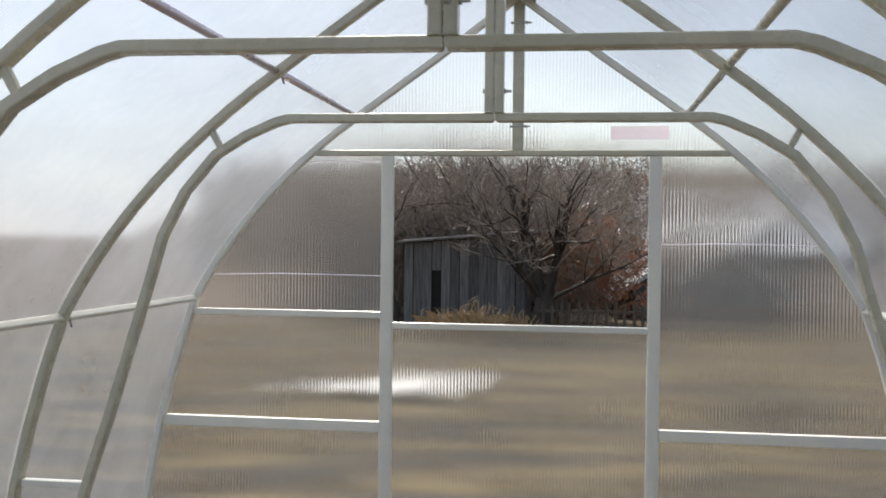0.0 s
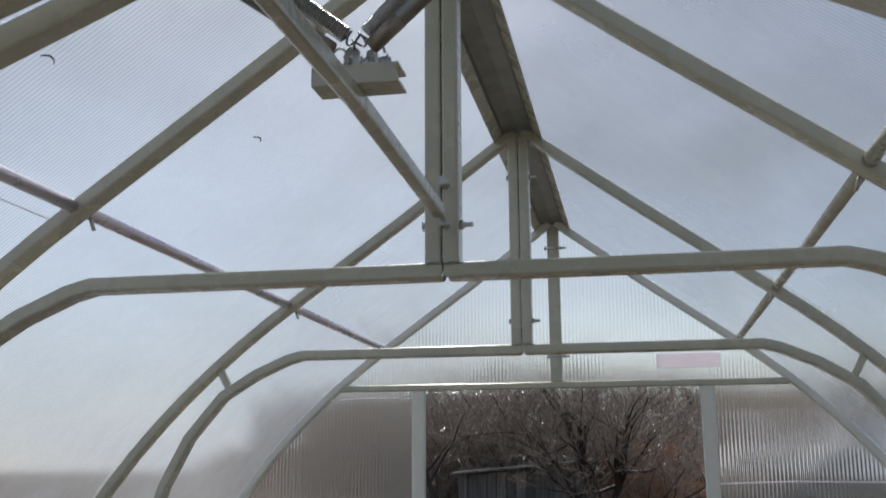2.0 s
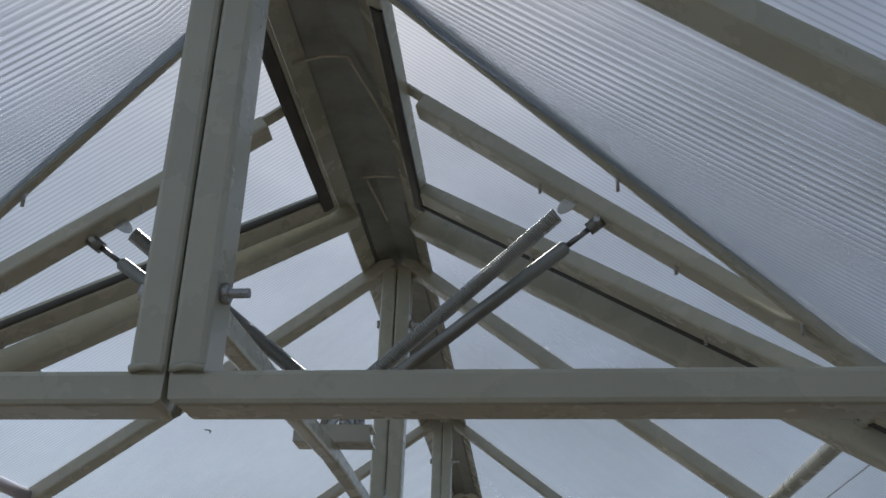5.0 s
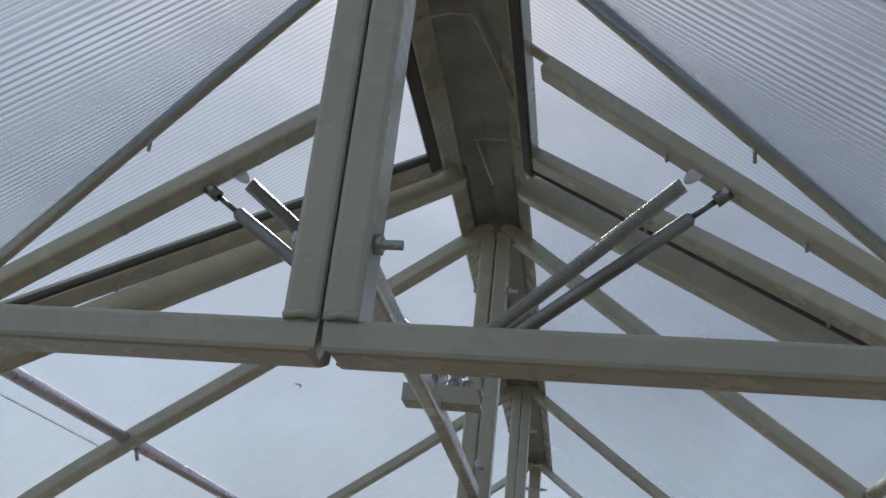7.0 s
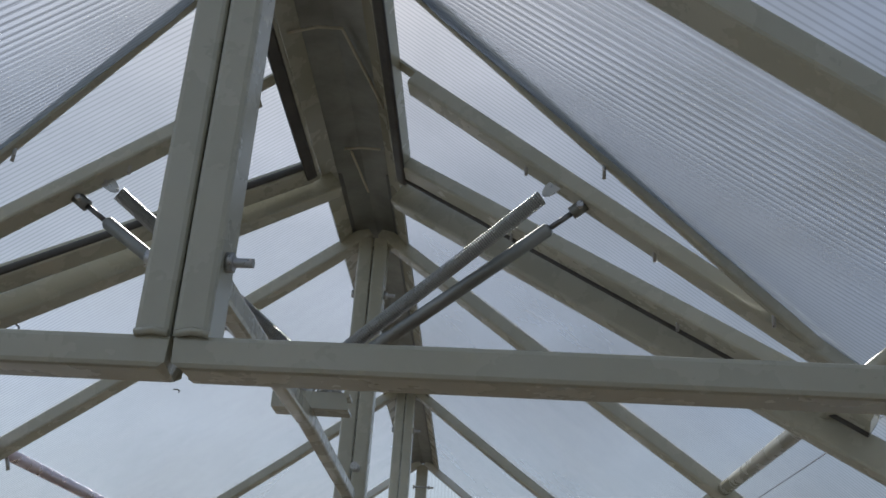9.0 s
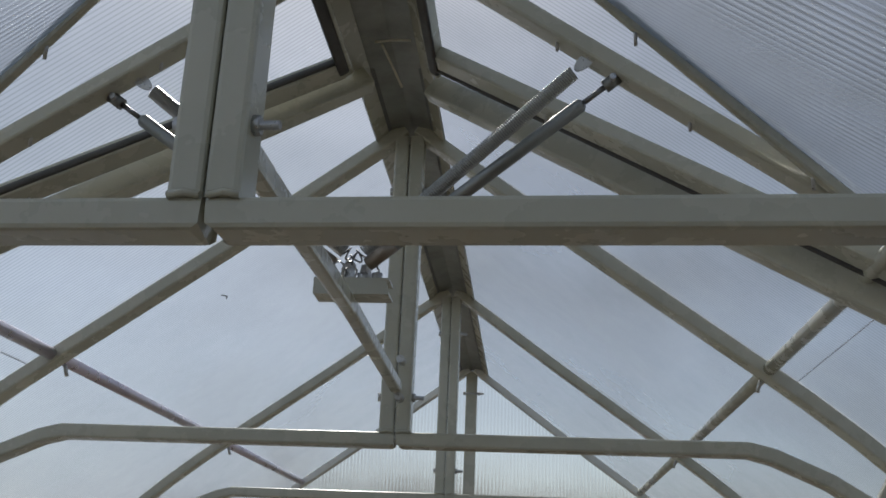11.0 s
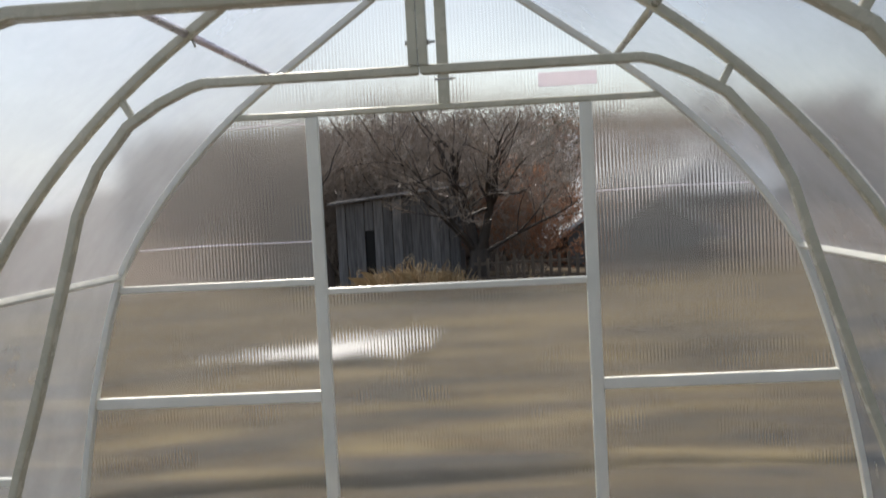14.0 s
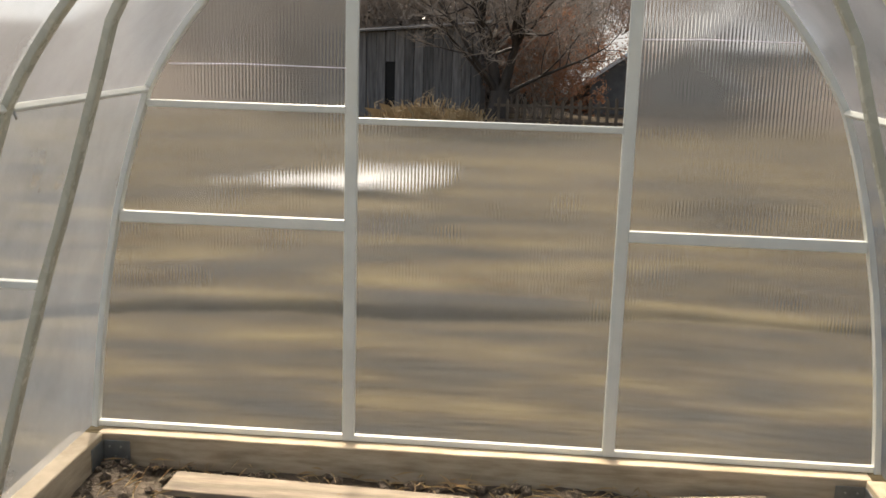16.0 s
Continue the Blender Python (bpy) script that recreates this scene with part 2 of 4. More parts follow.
def sheet_material(name, axis, haze, tint, ior, rough, pitch, relief, ribbed=True, gloss_share=0.3, web_dark=0.62):
    """Twin-wall plastic: a clear, ribbed part that bends the view across the ribs, and a milky part that scatters daylight."""
    m = bpy.data.materials.new(name)
    m.use_nodes = True
    nt = m.node_tree
    nt.nodes.remove(nt.nodes["Principled BSDF"])
    out = nt.nodes["Material Output"]
    refr = node(nt, "ShaderNodeBsdfRefraction", IOR=ior, Roughness=rough, Color=(*tint, 1))
    if not ribbed:
        nt.links.new(refr.outputs[0], out.inputs["Surface"])
        return m
    co = nt.nodes.new("ShaderNodeTexCoord")
    sep = nt.nodes.new("ShaderNodeSeparateXYZ")
    nt.links.new(co.outputs["Object"], sep.inputs["Vector"])
    mul = nt.nodes.new("ShaderNodeMath")
    mul.operation, mul.inputs[1].default_value = "MULTIPLY", 2 * math.pi / pitch
    nt.links.new(sep.outputs[axis], mul.inputs[0])
    wave = nt.nodes.new("ShaderNodeMath")
    wave.operation = "SINE"
    nt.links.new(mul.outputs["Value"], wave.inputs[0])
    # slow waviness of the whole sheet
    stretch = {"X": (1, 1, 0.5), "Y": (0.5, 1, 0.5)}[axis]
    ripple = noise_of(nt, 3.0, 2.0, stretch)
    add = node(nt, "ShaderNodeMath")
    add.operation = "MULTIPLY_ADD"
    add.inputs[1].default_value = 6.0
    nt.links.new(ripple, add.inputs[0])
    nt.links.new(wave.outputs["Value"], add.inputs[2])
    bump = node(nt, "ShaderNodeBump", Strength=1.0, Distance=relief)
    nt.links.new(add.outputs["Value"], bump.inputs["Height"])
    if relief:
        nt.links.new(bump.outputs["Normal"], refr.inputs["Normal"])
    # the webs between the walls scatter more than the cells
    web = node(nt, "ShaderNodeMapRange", From_Min=-1.0, From_Max=-0.25, To_Min=web_dark, To_Max=1.0)
    nt.links.new(wave.outputs["Value"], web.inputs["Value"])
    tone = node(nt, "ShaderNodeMix")
    tone.data_type, tone.blend_type = "RGBA", "MULTIPLY"
    tone.inputs["Factor"].default_value = 1.0
    tone.inputs["A"].default_value = (0.93, 0.945, 0.955, 1)
    nt.links.new(web.outputs["Result"], tone.inputs["B"])
    lens = node(nt, "ShaderNodeMix")
    lens.data_type, lens.blend_type = "RGBA", "MULTIPLY"
    lens.inputs["Factor"].default_value = 1.0
    lens.inputs["A"].default_value = (*tint, 1)
    nt.links.new(web.outputs["Result"], lens.inputs["B"])
    nt.links.new(lens.outputs["Result"], refr.inputs["Color"])
    milk = nt.nodes.new("ShaderNodeBsdfTranslucent")
    nt.links.new(tone.outputs["Result"], milk.inputs["Color"])
    white = node(nt, "ShaderNodeBsdfDiffuse", Color=(0.62, 0.64, 0.67, 1))
    hazy = node(nt, "ShaderNodeMixShader", Fac=0.25)
    nt.links.new(milk.outputs[0], hazy.inputs[1])
    nt.links.new(white.outputs[0], hazy.inputs[2])
    grime = noise_of(nt, 1.7, 6.0)
    rng = node(nt, "ShaderNodeMapRange", From_Min=0.3, From_Max=0.75, To_Min=haze * 0.7, To_Max=haze * 1.35)
    nt.links.new(grime, rng.inputs["Value"])
    body = nt.nodes.new("ShaderNodeMixShader")
    nt.links.new(rng.outputs["Result"], body.inputs["Fac"])
    nt.links.new(refr.outputs[0], body.inputs[1])
    nt.links.new(hazy.outputs[0], body.inputs[2])
    gloss = node(nt, "ShaderNodeBsdfGlossy", Roughness=0.10, Color=(0.9, 0.92, 0.95, 1))
    if relief:
        nt.links.new(bump.outputs["Normal"], gloss.inputs["Normal"])
    fres = node(nt, "ShaderNodeFresnel", IOR=1.25)
    skin = nt.nodes.new("ShaderNodeMixShader")
    soften = nt.nodes.new("ShaderNodeMath")
    soften.operation, soften.inputs[1].default_value = "MULTIPLY", gloss_share
    nt.links.new(fres.outputs["Fac"], soften.inputs[0])
    nt.links.new(soften.outputs["Value"], skin.inputs["Fac"])
    nt.links.new(body.outputs[0], skin.inputs[1])
    nt.links.new(gloss.outputs[0], skin.inputs[2])
    nt.links.new(skin.outputs[0], out.inputs["Surface"])
    return m


ROOF_SHEET = sheet_material("twin_wall_roof_sheet", "Y", 0.34, (0.95, 0.955, 0.95), 1.06, 0.14, 0.0086, 0.0, gloss_share=0.35, web_dark=0.72)
ROOF_OUTSIDE = sheet_material("twin_wall_roof_outside", "Y", 0, (0.97, 0.98, 1.0), 1.06, 0.05, 0, 0, False)
WALL_SHEET = sheet_material("twin_wall_end_sheet", "X", 0.09, (0.94, 0.93, 0.90), 1.40, 0.115, 0.0128, 0.00028, web_dark=0.95)
WALL_OUTSIDE = sheet_material("twin_wall_end_outside", "X", 0, (0.97, 0.97, 0.97), 1.40, 0.03, 0, 0, False)


# clear plastic webs coloured dark, to paint the shaded gradient beside the hatches
WEB, nt, b = material("sheet_web")
nt.links.new(ramp_of(nt, noise_of(nt, 30, 3.0), [(0.3, (0.075, 0.08, 0.085)), (0.7, (0.12, 0.125, 0.13))]), b.inputs["Base Color"])
b.inputs["Roughness"].default_value = 0.4
thin = node(nt, "ShaderNodeBsdfTransparent", Color=(0.80, 0.82, 0.85, 1))
blade = node(nt, "ShaderNodeMixShader", Fac=0.62)
nt.links.new(b.outputs[0], blade.inputs[1])
nt.links.new(thin.outputs[0], blade.inputs[2])
nt.links.new(blade.outputs[0], nt.nodes["Material Output"].inputs["Surface"])

# creases bumped across this tube draw highlights out along it
nt = GLINT_PAINT.node_tree
co = nt.nodes.new("ShaderNodeTexCoord")
sep = nt.nodes.new("ShaderNodeSeparateXYZ")
nt.links.new(co.outputs["Object"], sep.inputs["Vector"])
crease = nt.nodes.new("ShaderNodeMath")
crease.operation, crease.inputs[1].default_value = "MULTIPLY", 2 * math.pi / 0.0062
nt.links.new(sep.outputs["Y"], crease.inputs[0])
crest = nt.nodes.new("ShaderNodeMath")
crest.operation = "SINE"
nt.links.new(crease.outputs["Value"], crest.inputs[0])
wrinkle = bump_of(nt, nt.nodes["Principled BSDF"], crest.outputs["Value"], 1.0, 0.00032)
nt.links.new(wrinkle.outputs["Normal"], nt.nodes["Principled BSDF"].inputs["Coat Normal"])
nt.nodes["Principled BSDF"].inputs["Coat Weight"].default_value = 1.0
nt.nodes["Principled BSDF"].inputs["Coat Roughness"].default_value = 0.26

# ---- mesh helpers ----
def part(name, bm, mat, parent=None, label=""):
    me = bpy.data.meshes.new(name)
    bm.to_mesh(me)
    bm.free()
    me.materials.append(mat)
    ob = new(name, me)
    if parent is not None:
        ob.parent = parent
    return tagged(ob, label)


def sheet_part(name, bm, mats, parent, outward, label=""):
    """A sheet whose outer faces carry the smooth material; no shadow, so that daylight comes in."""
    bm.normal_update()
    for f in bm.faces:
        f.material_index = 1 if f.normal.dot(outward(f.calc_center_median())) > 0.3 else 0
    ob = part(name, bm, mats[0], parent, label)
    ob.data.materials.append(mats[1])
    ob.visible_shadow = False
    return ob


def thing(name, label, category, group="", kind="", at=(0, 0, 0)):
    ob = new(name)
    ob.location = at
    return tagged(ob, label, category, group, kind)


def section(w, h, r=0.004):
    """A rectangle w by h with rounded corners."""
    a, b, k = w / 2, h / 2, r * 0.29
    return [(-a + r, -b), (a - r, -b), (a - k, -b + k), (a, -b + r), (a, b - r), (a - k, b - k), (a - r, b), (-a + r, b), (-a + k, b - k), (-a, b - r), (-a, -b + r), (-a + k, -b + k)]


def ring(n, r):
    return [(r * math.cos(2 * math.pi * k / n), r * math.sin(2 * math.pi * k / n)) for k in range(n)]


def sweep(bm, points, shape, side, smooth=False, radii=None):
    """Sweeps a closed section along a line; side is the direction of the section's second axis."""
    pts = [Vector(p) for p in points]
    side = Vector(side)
    rows = []
    for i, p in enumerate(pts):
        before = (p - pts[i - 1]).normalized() if i else None
        after = (pts[i + 1] - p).normalized() if i + 1 < len(pts) else None
        t = (before + after).normalized() if before is not None and after is not None else (after if before is None else before)
        s = (side - side.dot(t) * t).normalized()
        u = s.cross(t)
        grow = 1.0 / max((t.dot(after) if after is not None and before is not None else 1.0), 0.5)
        k = radii[i] if radii else 1.0
        rows.append([bm.verts.new(p + u * (a * grow * k) + s * (b * k)) for a, b in shape])
    n = len(shape)
    for r0, r1 in zip(rows, rows[1:]):
        for j in range(n):
            f = bm.faces.new((r0[j], r0[(j + 1) % n], r1[(j + 1) % n], r1[j]))
            f.smooth = smooth
    bm.faces.new(rows[0][::-1])
    bm.faces.new(rows[-1])
    return bm


def tube(points, w, h, side, r=0.004):
    bm = bmesh.new()
    sweep(bm, points, section(w, h, r), side)
    bmesh.ops.recalc_face_normals(bm, faces=bm.faces)
    return bm


def rod(points, r, n=10, radii=None):
    bm = bmesh.new()
    d = Vector(points[-1]) - Vector(points[0])
    side = (0, 0, 1) if abs(d.z) < 0.9 * d.length else (1, 0, 0)
    sweep(bm, points, ring(n, r), side, True, radii)
    bmesh.ops.recalc_face_normals(bm, faces=bm.faces)
    return bm


def box(x0, x1, y0, y1, z0, z1, bevel=0.002):
    bm = bmesh.new()
    bmesh.ops.create_cube(bm, size=1)
    for v in bm.verts:
        v.co = Vector(((x0 + x1) / 2 + v.co.x * (x1 - x0), (y0 + y1) / 2 + v.co.y * (y1 - y0), (z0 + z1) / 2 + v.co.z * (z1 - z0)))
    if bevel:
        bmesh.ops.bevel(bm, geom=bm.edges[:], offset=bevel, segments=1, affect="EDGES")
    return bm


def slab(outline, thick):
    """A plate: its outline, and the vector of its thickness."""
    bm = bmesh.new()
    lo = [bm.verts.new(Vector(p)) for p in outline]
    hi = [bm.verts.new(Vector(p) + Vector(thick)) for p in outline]
    n = len(outline)
    bm.faces.new(lo)
    bm.faces.new(hi[::-1])
    for j in range(n):
        bm.faces.new((lo[j], hi[j], hi[(j + 1) % n], lo[(j + 1) % n]))
    bmesh.ops.recalc_face_normals(bm, faces=bm.faces)
    return bm


def join(*many):
    out = bmesh.new()
    for bm in many:
        me = bpy.data.meshes.new("piece")
        bm.to_mesh(me)
        bm.free()
        out.from_mesh(me)
        bpy.data.meshes.remove(me)
    return out


def bolt(parent, at, way, length=0.03, name="bolt", size=0.0075):
    """A hexagon head on one side and a threaded end with a nut on the other."""
    a, w = Vector(at), Vector(way).normalized()
    head = rod([a - w * 0.006, a], size, 6)
    nut = rod([a + w * length, a + w * (length + 0.006)], size, 6)
    shank = rod([a, a + w * (length + 0.02)], size * 0.5, 8)
    made = part(name, join(head, shank), BOLT, parent, "zinc-plated hexagon bolt with nut")
    part("nut", nut, BOLT, made)
    return made


# ---- plan of the greenhouse ----
STEP = 1.05
ARCHES = [0.0] + [0.018 - k * STEP for k in range(1, 6)] + [-6 * STEP]


def bow(p, dp, q, dq, n=9):
    """A smooth bend from p to q that leaves along dp and arrives along dq."""
    p, q = Vector(p), Vector(q)
    k = (q - p).length
    dp, dq = Vector(dp).normalized() * k, Vector(dq).normalized() * k
    out = []
    for i in range(1, n + 1):
        t = i / n
        out.append(tuple((2 * t**3 - 3 * t**2 + 1) * p + (t**3 - 2 * t**2 + t) * dp + (3 * t**2 - 2 * t**3) * q + (t**3 - t**2) * dq))
    return out


def profile(g):
    """Half the arch: a straight slope, a bend to the side purlin and a steep lower leg; g moves it outwards."""
    knee, hip = (0.60 + 0.57 * g, 2.033 + 0.82 * g), (1.245 + 0.92 * g, 1.325 + 0.40 * g)
    return [(0.012, 2.462 + 1.2 * g), (0.30 + 0.57 * g, 2.248 + 0.84 * g), knee] + bow(knee, (1, -0.70), hip, (1, -1.95), 10) + bow(hip, (1, -2.75), (1.497 + g, 0.0), (1, -13), 8)


OUTER = profile(0.0)
INNER = [(0.0015, 1.894), (0.575, 1.894), (0.615, 1.884), (0.70, 1.847), (0.79, 1.792), (0.88, 1.685), (0.945, 1.560), (0.985, 1.421), (1.03, 1.272),
         (1.10, 1.044), (1.162, 0.857), (1.235, 0.602), (1.40, 0.02)]
TUBE_W, TUBE_D = 0.024, 0.040


def mirrored(points, s, y):
    return [(s * x, y, z) for x, z in points]


def roof_z(x):
    xs, zs = zip(*OUTER)
    return float(np.interp(abs(x), xs, zs))


def arch(y):
    t = thing("greenhouse_arch", "grey-painted steel tube arch with tie bar on timber beams", "greenhouse arch", "arches of the greenhouse", at=(0, y, 0))
    for s in (-1, 1):
        part("rafter", tube(mirrored(OUTER, s, 0), TUBE_W, TUBE_D, (0, 1, 0)), PAINT, t)
        tie = tube(mirrored(INNER, s, 0), TUBE_W, TUBE_D, (0, 1, 0))
        for v in tie.verts:      # the two halves are cut slanting where they meet, and gape below
            if abs(v.co.x) < 0.004:
                v.co.x = s * (0.0016 + max(0.0, 1.8865 - v.co.z) * 1.6)
        part("inner_bow", tie, PAINT, t)
        part("post", tube([(s * 0.0135 - 0.002, 0, 1.905), (s * 0.0135 - 0.002, 0, 2.445)], 0.0255, TUBE_D, (0, 1, 0)), PAINT, t)
        part("spacer", tube([(s * 0.803, 0, 1.862), (s * 0.775, 0, 1.812)], 0.018, 0.022, (0, 1, 0)), PAINT, t)
        part("spacer", tube([(s * 1.36, 0, 0.84), (s * 1.16, 0, 0.84)], 0.022, 0.03, (0, 1, 0)), WHITE_PAINT, t)
        # weld beads at the foot of the post
        part("weld_bead", rod([(s * 0.003, -0.021, 1.906), (s * 0.014, -0.022, 1.908), (s * 0.026, -0.021, 1.906)], 0.003, 7), PAINT, t)
    bolt(t, (-0.028, -0.004, 1.966), (1, 0, 0), 0.052)
    bolt(t, (-0.028, -0.004, 2.34), (1, 0, 0), 0.052)
    return t


first_arch = arch(ARCHES[1])
for k, y in enumerate(ARCHES[2:-1]):
    copy_thing(first_arch, pose(0, y, 0, 0, 0, -2.0 if k == 1 else 0.0))      # the third arch stands slightly askew

# longitudinal tubes between the arches
for s in (-1, 1):
    for k, (x, z, w) in enumerate(((0.614, 2.026, 0.02), (1.245, 1.322, 0.022))):
        p = thing("purlin", "thin grey-painted steel tube running along the greenhouse between the arches", "purlin", "purlins", "structure", (s * x, 0, z))
        for y0, y1 in zip(ARCHES, ARCHES[1:]):
            part("tube", rod([(0, y0 - 0.021, 0), (0, y1 + 0.021, 0)], w * 0.56, 14) if k == 0 else tube([(0, y0 - 0.021, 0), (0, y1 + 0.021, 0)], w, w, (s * 0.56, 0, 0.83)), GLINT_PAINT if k == 0 and s < 0 else PAINT if k == 0 else WHITE_PAINT, p)
        for y in ARCHES[1:-1]:
            part("screw", rod([(-s * 0.004, y + 0.03, -0.006), (-s * 0.012, y + 0.03, -0.03)], 0.0035, 6), BOLT, p)

# ridge: a folded galvanised strip over the posts
ridge = thing("ridge_strip", "folded galvanised steel ridge strip under the roof", "ridge strip", "", "structure", (0, 0, 2.462))
bm = bmesh.new()
prof = [(-0.062, -0.024), (-0.045, -0.006), (0.0, 0.004), (0.045, -0.006), (0.062, -0.024), (0.064, -0.028), (0.047, -0.002), (0.0, 0.008), (-0.047, -0.002), (-0.064, -0.028)]
ends = [[bm.verts.new((x, y, z)) for x, z in prof] for y in (0.03, -6.33)]
for j in range(len(prof)):
    bm.faces.new((ends[0][j], ends[0][(j + 1) % 10], ends[1][(j + 1) % 10], ends[1][j]))
bmesh.ops.recalc_face_normals(bm, faces=bm.faces)
part("strip", bm, ZINC, ridge)
for s in (-1, 1):
    part("flange", slab([(s * 0.043, 0.0, -0.0075), (s * 0.063, 0.0, -0.0285), (s * 0.063, -6.3, -0.0285), (s * 0.043, -6.3, -0.0075)], (-s * 0.0014, 0, -0.0014)), PAINT, ridge, "grey-painted flange of the strip")


# ---- skin ----
SKIN = [(0.0, 2.484)] + profile(0.0145)[1:]


def skin_z(x):
    xs, zs = zip(*SKIN)
    return float(np.interp(x, xs, zs))


def curved_sheet(s, y0, y1, x_from=0.0):
    """A sheet bent over the arches on one side, from y0 to y1."""
    pts = [(x, z) for x, z in SKIN if x > x_from + 0.002]
    pts = [(x_from, skin_z(x_from))] + pts
    bm = bmesh.new()
    inner, outer = [], []
    for i, (x, z) in enumerate(pts):
        a, b = pts[max(i - 1, 0)], pts[min(i + 1, len(pts) - 1)]
        n = Vector((-(b[1] - a[1]), b[0] - a[0])).normalized() * 0.004
        inner.append([bm.verts.new((s * x, y, z)) for y in (y0, y1)])
        outer.append([bm.verts.new((s * (x + n.x), y, z + n.y)) for y in (y0, y1)])
    inside = {v for row in inner for v in row}
    for g in (inner, outer):
        for r0, r1 in zip(g, g[1:]):
            bm.faces.new((r0[0], r0[1], r1[1], r1[0])).smooth = True
    for i in range(len(pts) - 1):
        for e in (0, 1):
            bm.faces.new([bm.verts.new(v.co) for v in (inner[i][e], inner[i + 1][e], outer[i + 1][e], outer[i][e])])
    for i in (0, len(pts) - 1):
        bm.faces.new([bm.verts.new(v.co) for v in (inner[i][0], inner[i][1], outer[i][1], outer[i][0])])
    bm.normal_update()
    for f in bm.faces:
        c = f.calc_center_median()
        away = Vector((c.x, 0, c.z - 0.9))
        if f.smooth and (f.normal.dot(away) > 0) == (f.verts[0] in inside):
            f.normal_flip()
    return bm


HATCH_TIP = (0.66, -2.665)
# y of the hatch's bars at their upper and lower ends, for the two sides
NEAR = {-1: (-2.902, -2.675), 1: (-2.912, -2.712)}
MIDDLE = {-1: (-2.657, -2.690), 1: (-2.702, -2.735)}
FAR = {-1: (-2.400, -2.655), 1: (-2.432, -2.672)}
TRIMMER = {-1: (-2.345, -2.655), 1: (-2.335, -2.690)}



def outward(c):
    return Vector((c.x, 0, c.z - 0.9)).normalized()


ROOF_MATS, WALL_MATS = (ROOF_SHEET, ROOF_OUTSIDE), (WALL_SHEET, WALL_OUTSIDE)
roof_skin = thing("roof_skin", "milky twin-wall polycarbonate sheets bent over the arches", "polycarbonate roof", "", "structure")


def roof_piece(s, corners, lift=0.0, thick=0.004):
    """A flat piece on the straight upper slope, from (x, y) corners."""
    return slab([(s * x, y, skin_z(x) + lift) for x, y in corners], (s * 0.56 * thick, 0, 0.83 * thick))


def sagging_sheet(s, nu=14, nv=12):
    """The loose strip of sheet between an arch and the hatch: it sags between the two, and its upright webs show."""
    def at(u, v):
        x = 0.02 + 0.645 * u
        y0, y1 = -3.149, NEAR[s][0] + (NEAR[s][1] - NEAR[s][0]) * u + 0.004
        y = y0 + (y1 - y0) * v
        sag = 4 * SAG * v * (1 - v) * min(1.0, 4 * u + 0.15) * (1.0 - 0.75 * u * u)
        return Vector((s * (x - 0.56 * sag), y, skin_z(x) - 0.83 * sag))

    bm = bmesh.new()
    up = Vector((s * 0.56 * 0.004, 0, 0.83 * 0.004))
    for lift in (Vector(), up):
        rows = [[bm.verts.new(at(i / nu, j / nv) + lift) for j in range(nv + 1)] for i in range(nu + 1)]
        for r0, r1 in zip(rows, rows[1:]):
            for j in range(nv):
                f = bm.faces.new((r0[j], r0[j + 1], r1[j + 1], r1[j]))
                f.smooth = True
                f.normal_update()
                if (f.normal.z > 0) != (lift.z > 0):
                    f.normal_flip()
    sheet_part("sheet", bm, ROOF_MATS, roof_skin, outward)
    webs = bmesh.new()
    count = 62
    for k in range(1, count):
        y = -3.149 + 0.0086 * k * 0.95
        line = []
        for i in range(nu + 1):
            u = i / nu
            v = (y + 3.149) / (NEAR[s][0] + (NEAR[s][1] - NEAR[s][0]) * u + 3.153)
            if v < 1.0:
                p = at(u, v)
                line.append((webs.verts.new(p + up * 0.02), webs.verts.new(p + up * 0.98)))
        for (a, b), (c, d) in zip(line, line[1:]):
            webs.faces.new((a, b, d, c))
    ob = part("web", webs, WEB, roof_skin, "fine upright plastic webs inside the sheet")
    ob.visible_shadow = False


SAG = 0.046
for s in (-1, 1):
    for y0, y1 in ((0.03, -1.05), (-1.05, -2.09), (-3.15, -4.2), (-4.2, -6.33)):
        sheet_part("sheet", curved_sheet(s, y0, y1 + 0.001), ROOF_MATS, roof_skin, outward)
    sheet_part("sheet", curved_sheet(s, -2.09, -3.149, HATCH_TIP[0]), ROOF_MATS, roof_skin, outward)
    for corners in ([(0.02, -2.091), (0.659, -2.091), (0.659, HATCH_TIP[1] + 0.06), (0.05, -2.33), (0.02, -2.33)],):
        sheet_part("sheet", roof_piece(s, corners), ROOF_MATS, roof_skin, outward)
    # tubes framing the hatch
    xa = 0.066 if s > 0 else 0.044
    (xa, ya), (xb, yb) = (xa, TRIMMER[s][0] - 0.42 * (xa - 0.045)), (0.80, TRIMMER[s][1])
    part("hatch_trimmer", tube([(s * xa, ya, roof_z(xa) - 0.008), (s * xb, yb, roof_z(xb) - 0.008)], 0.040, 0.03, (0.1, 1, 0)), PAINT, roof_skin)
    sagging_sheet(s)


# ---- the two roof hatches ----

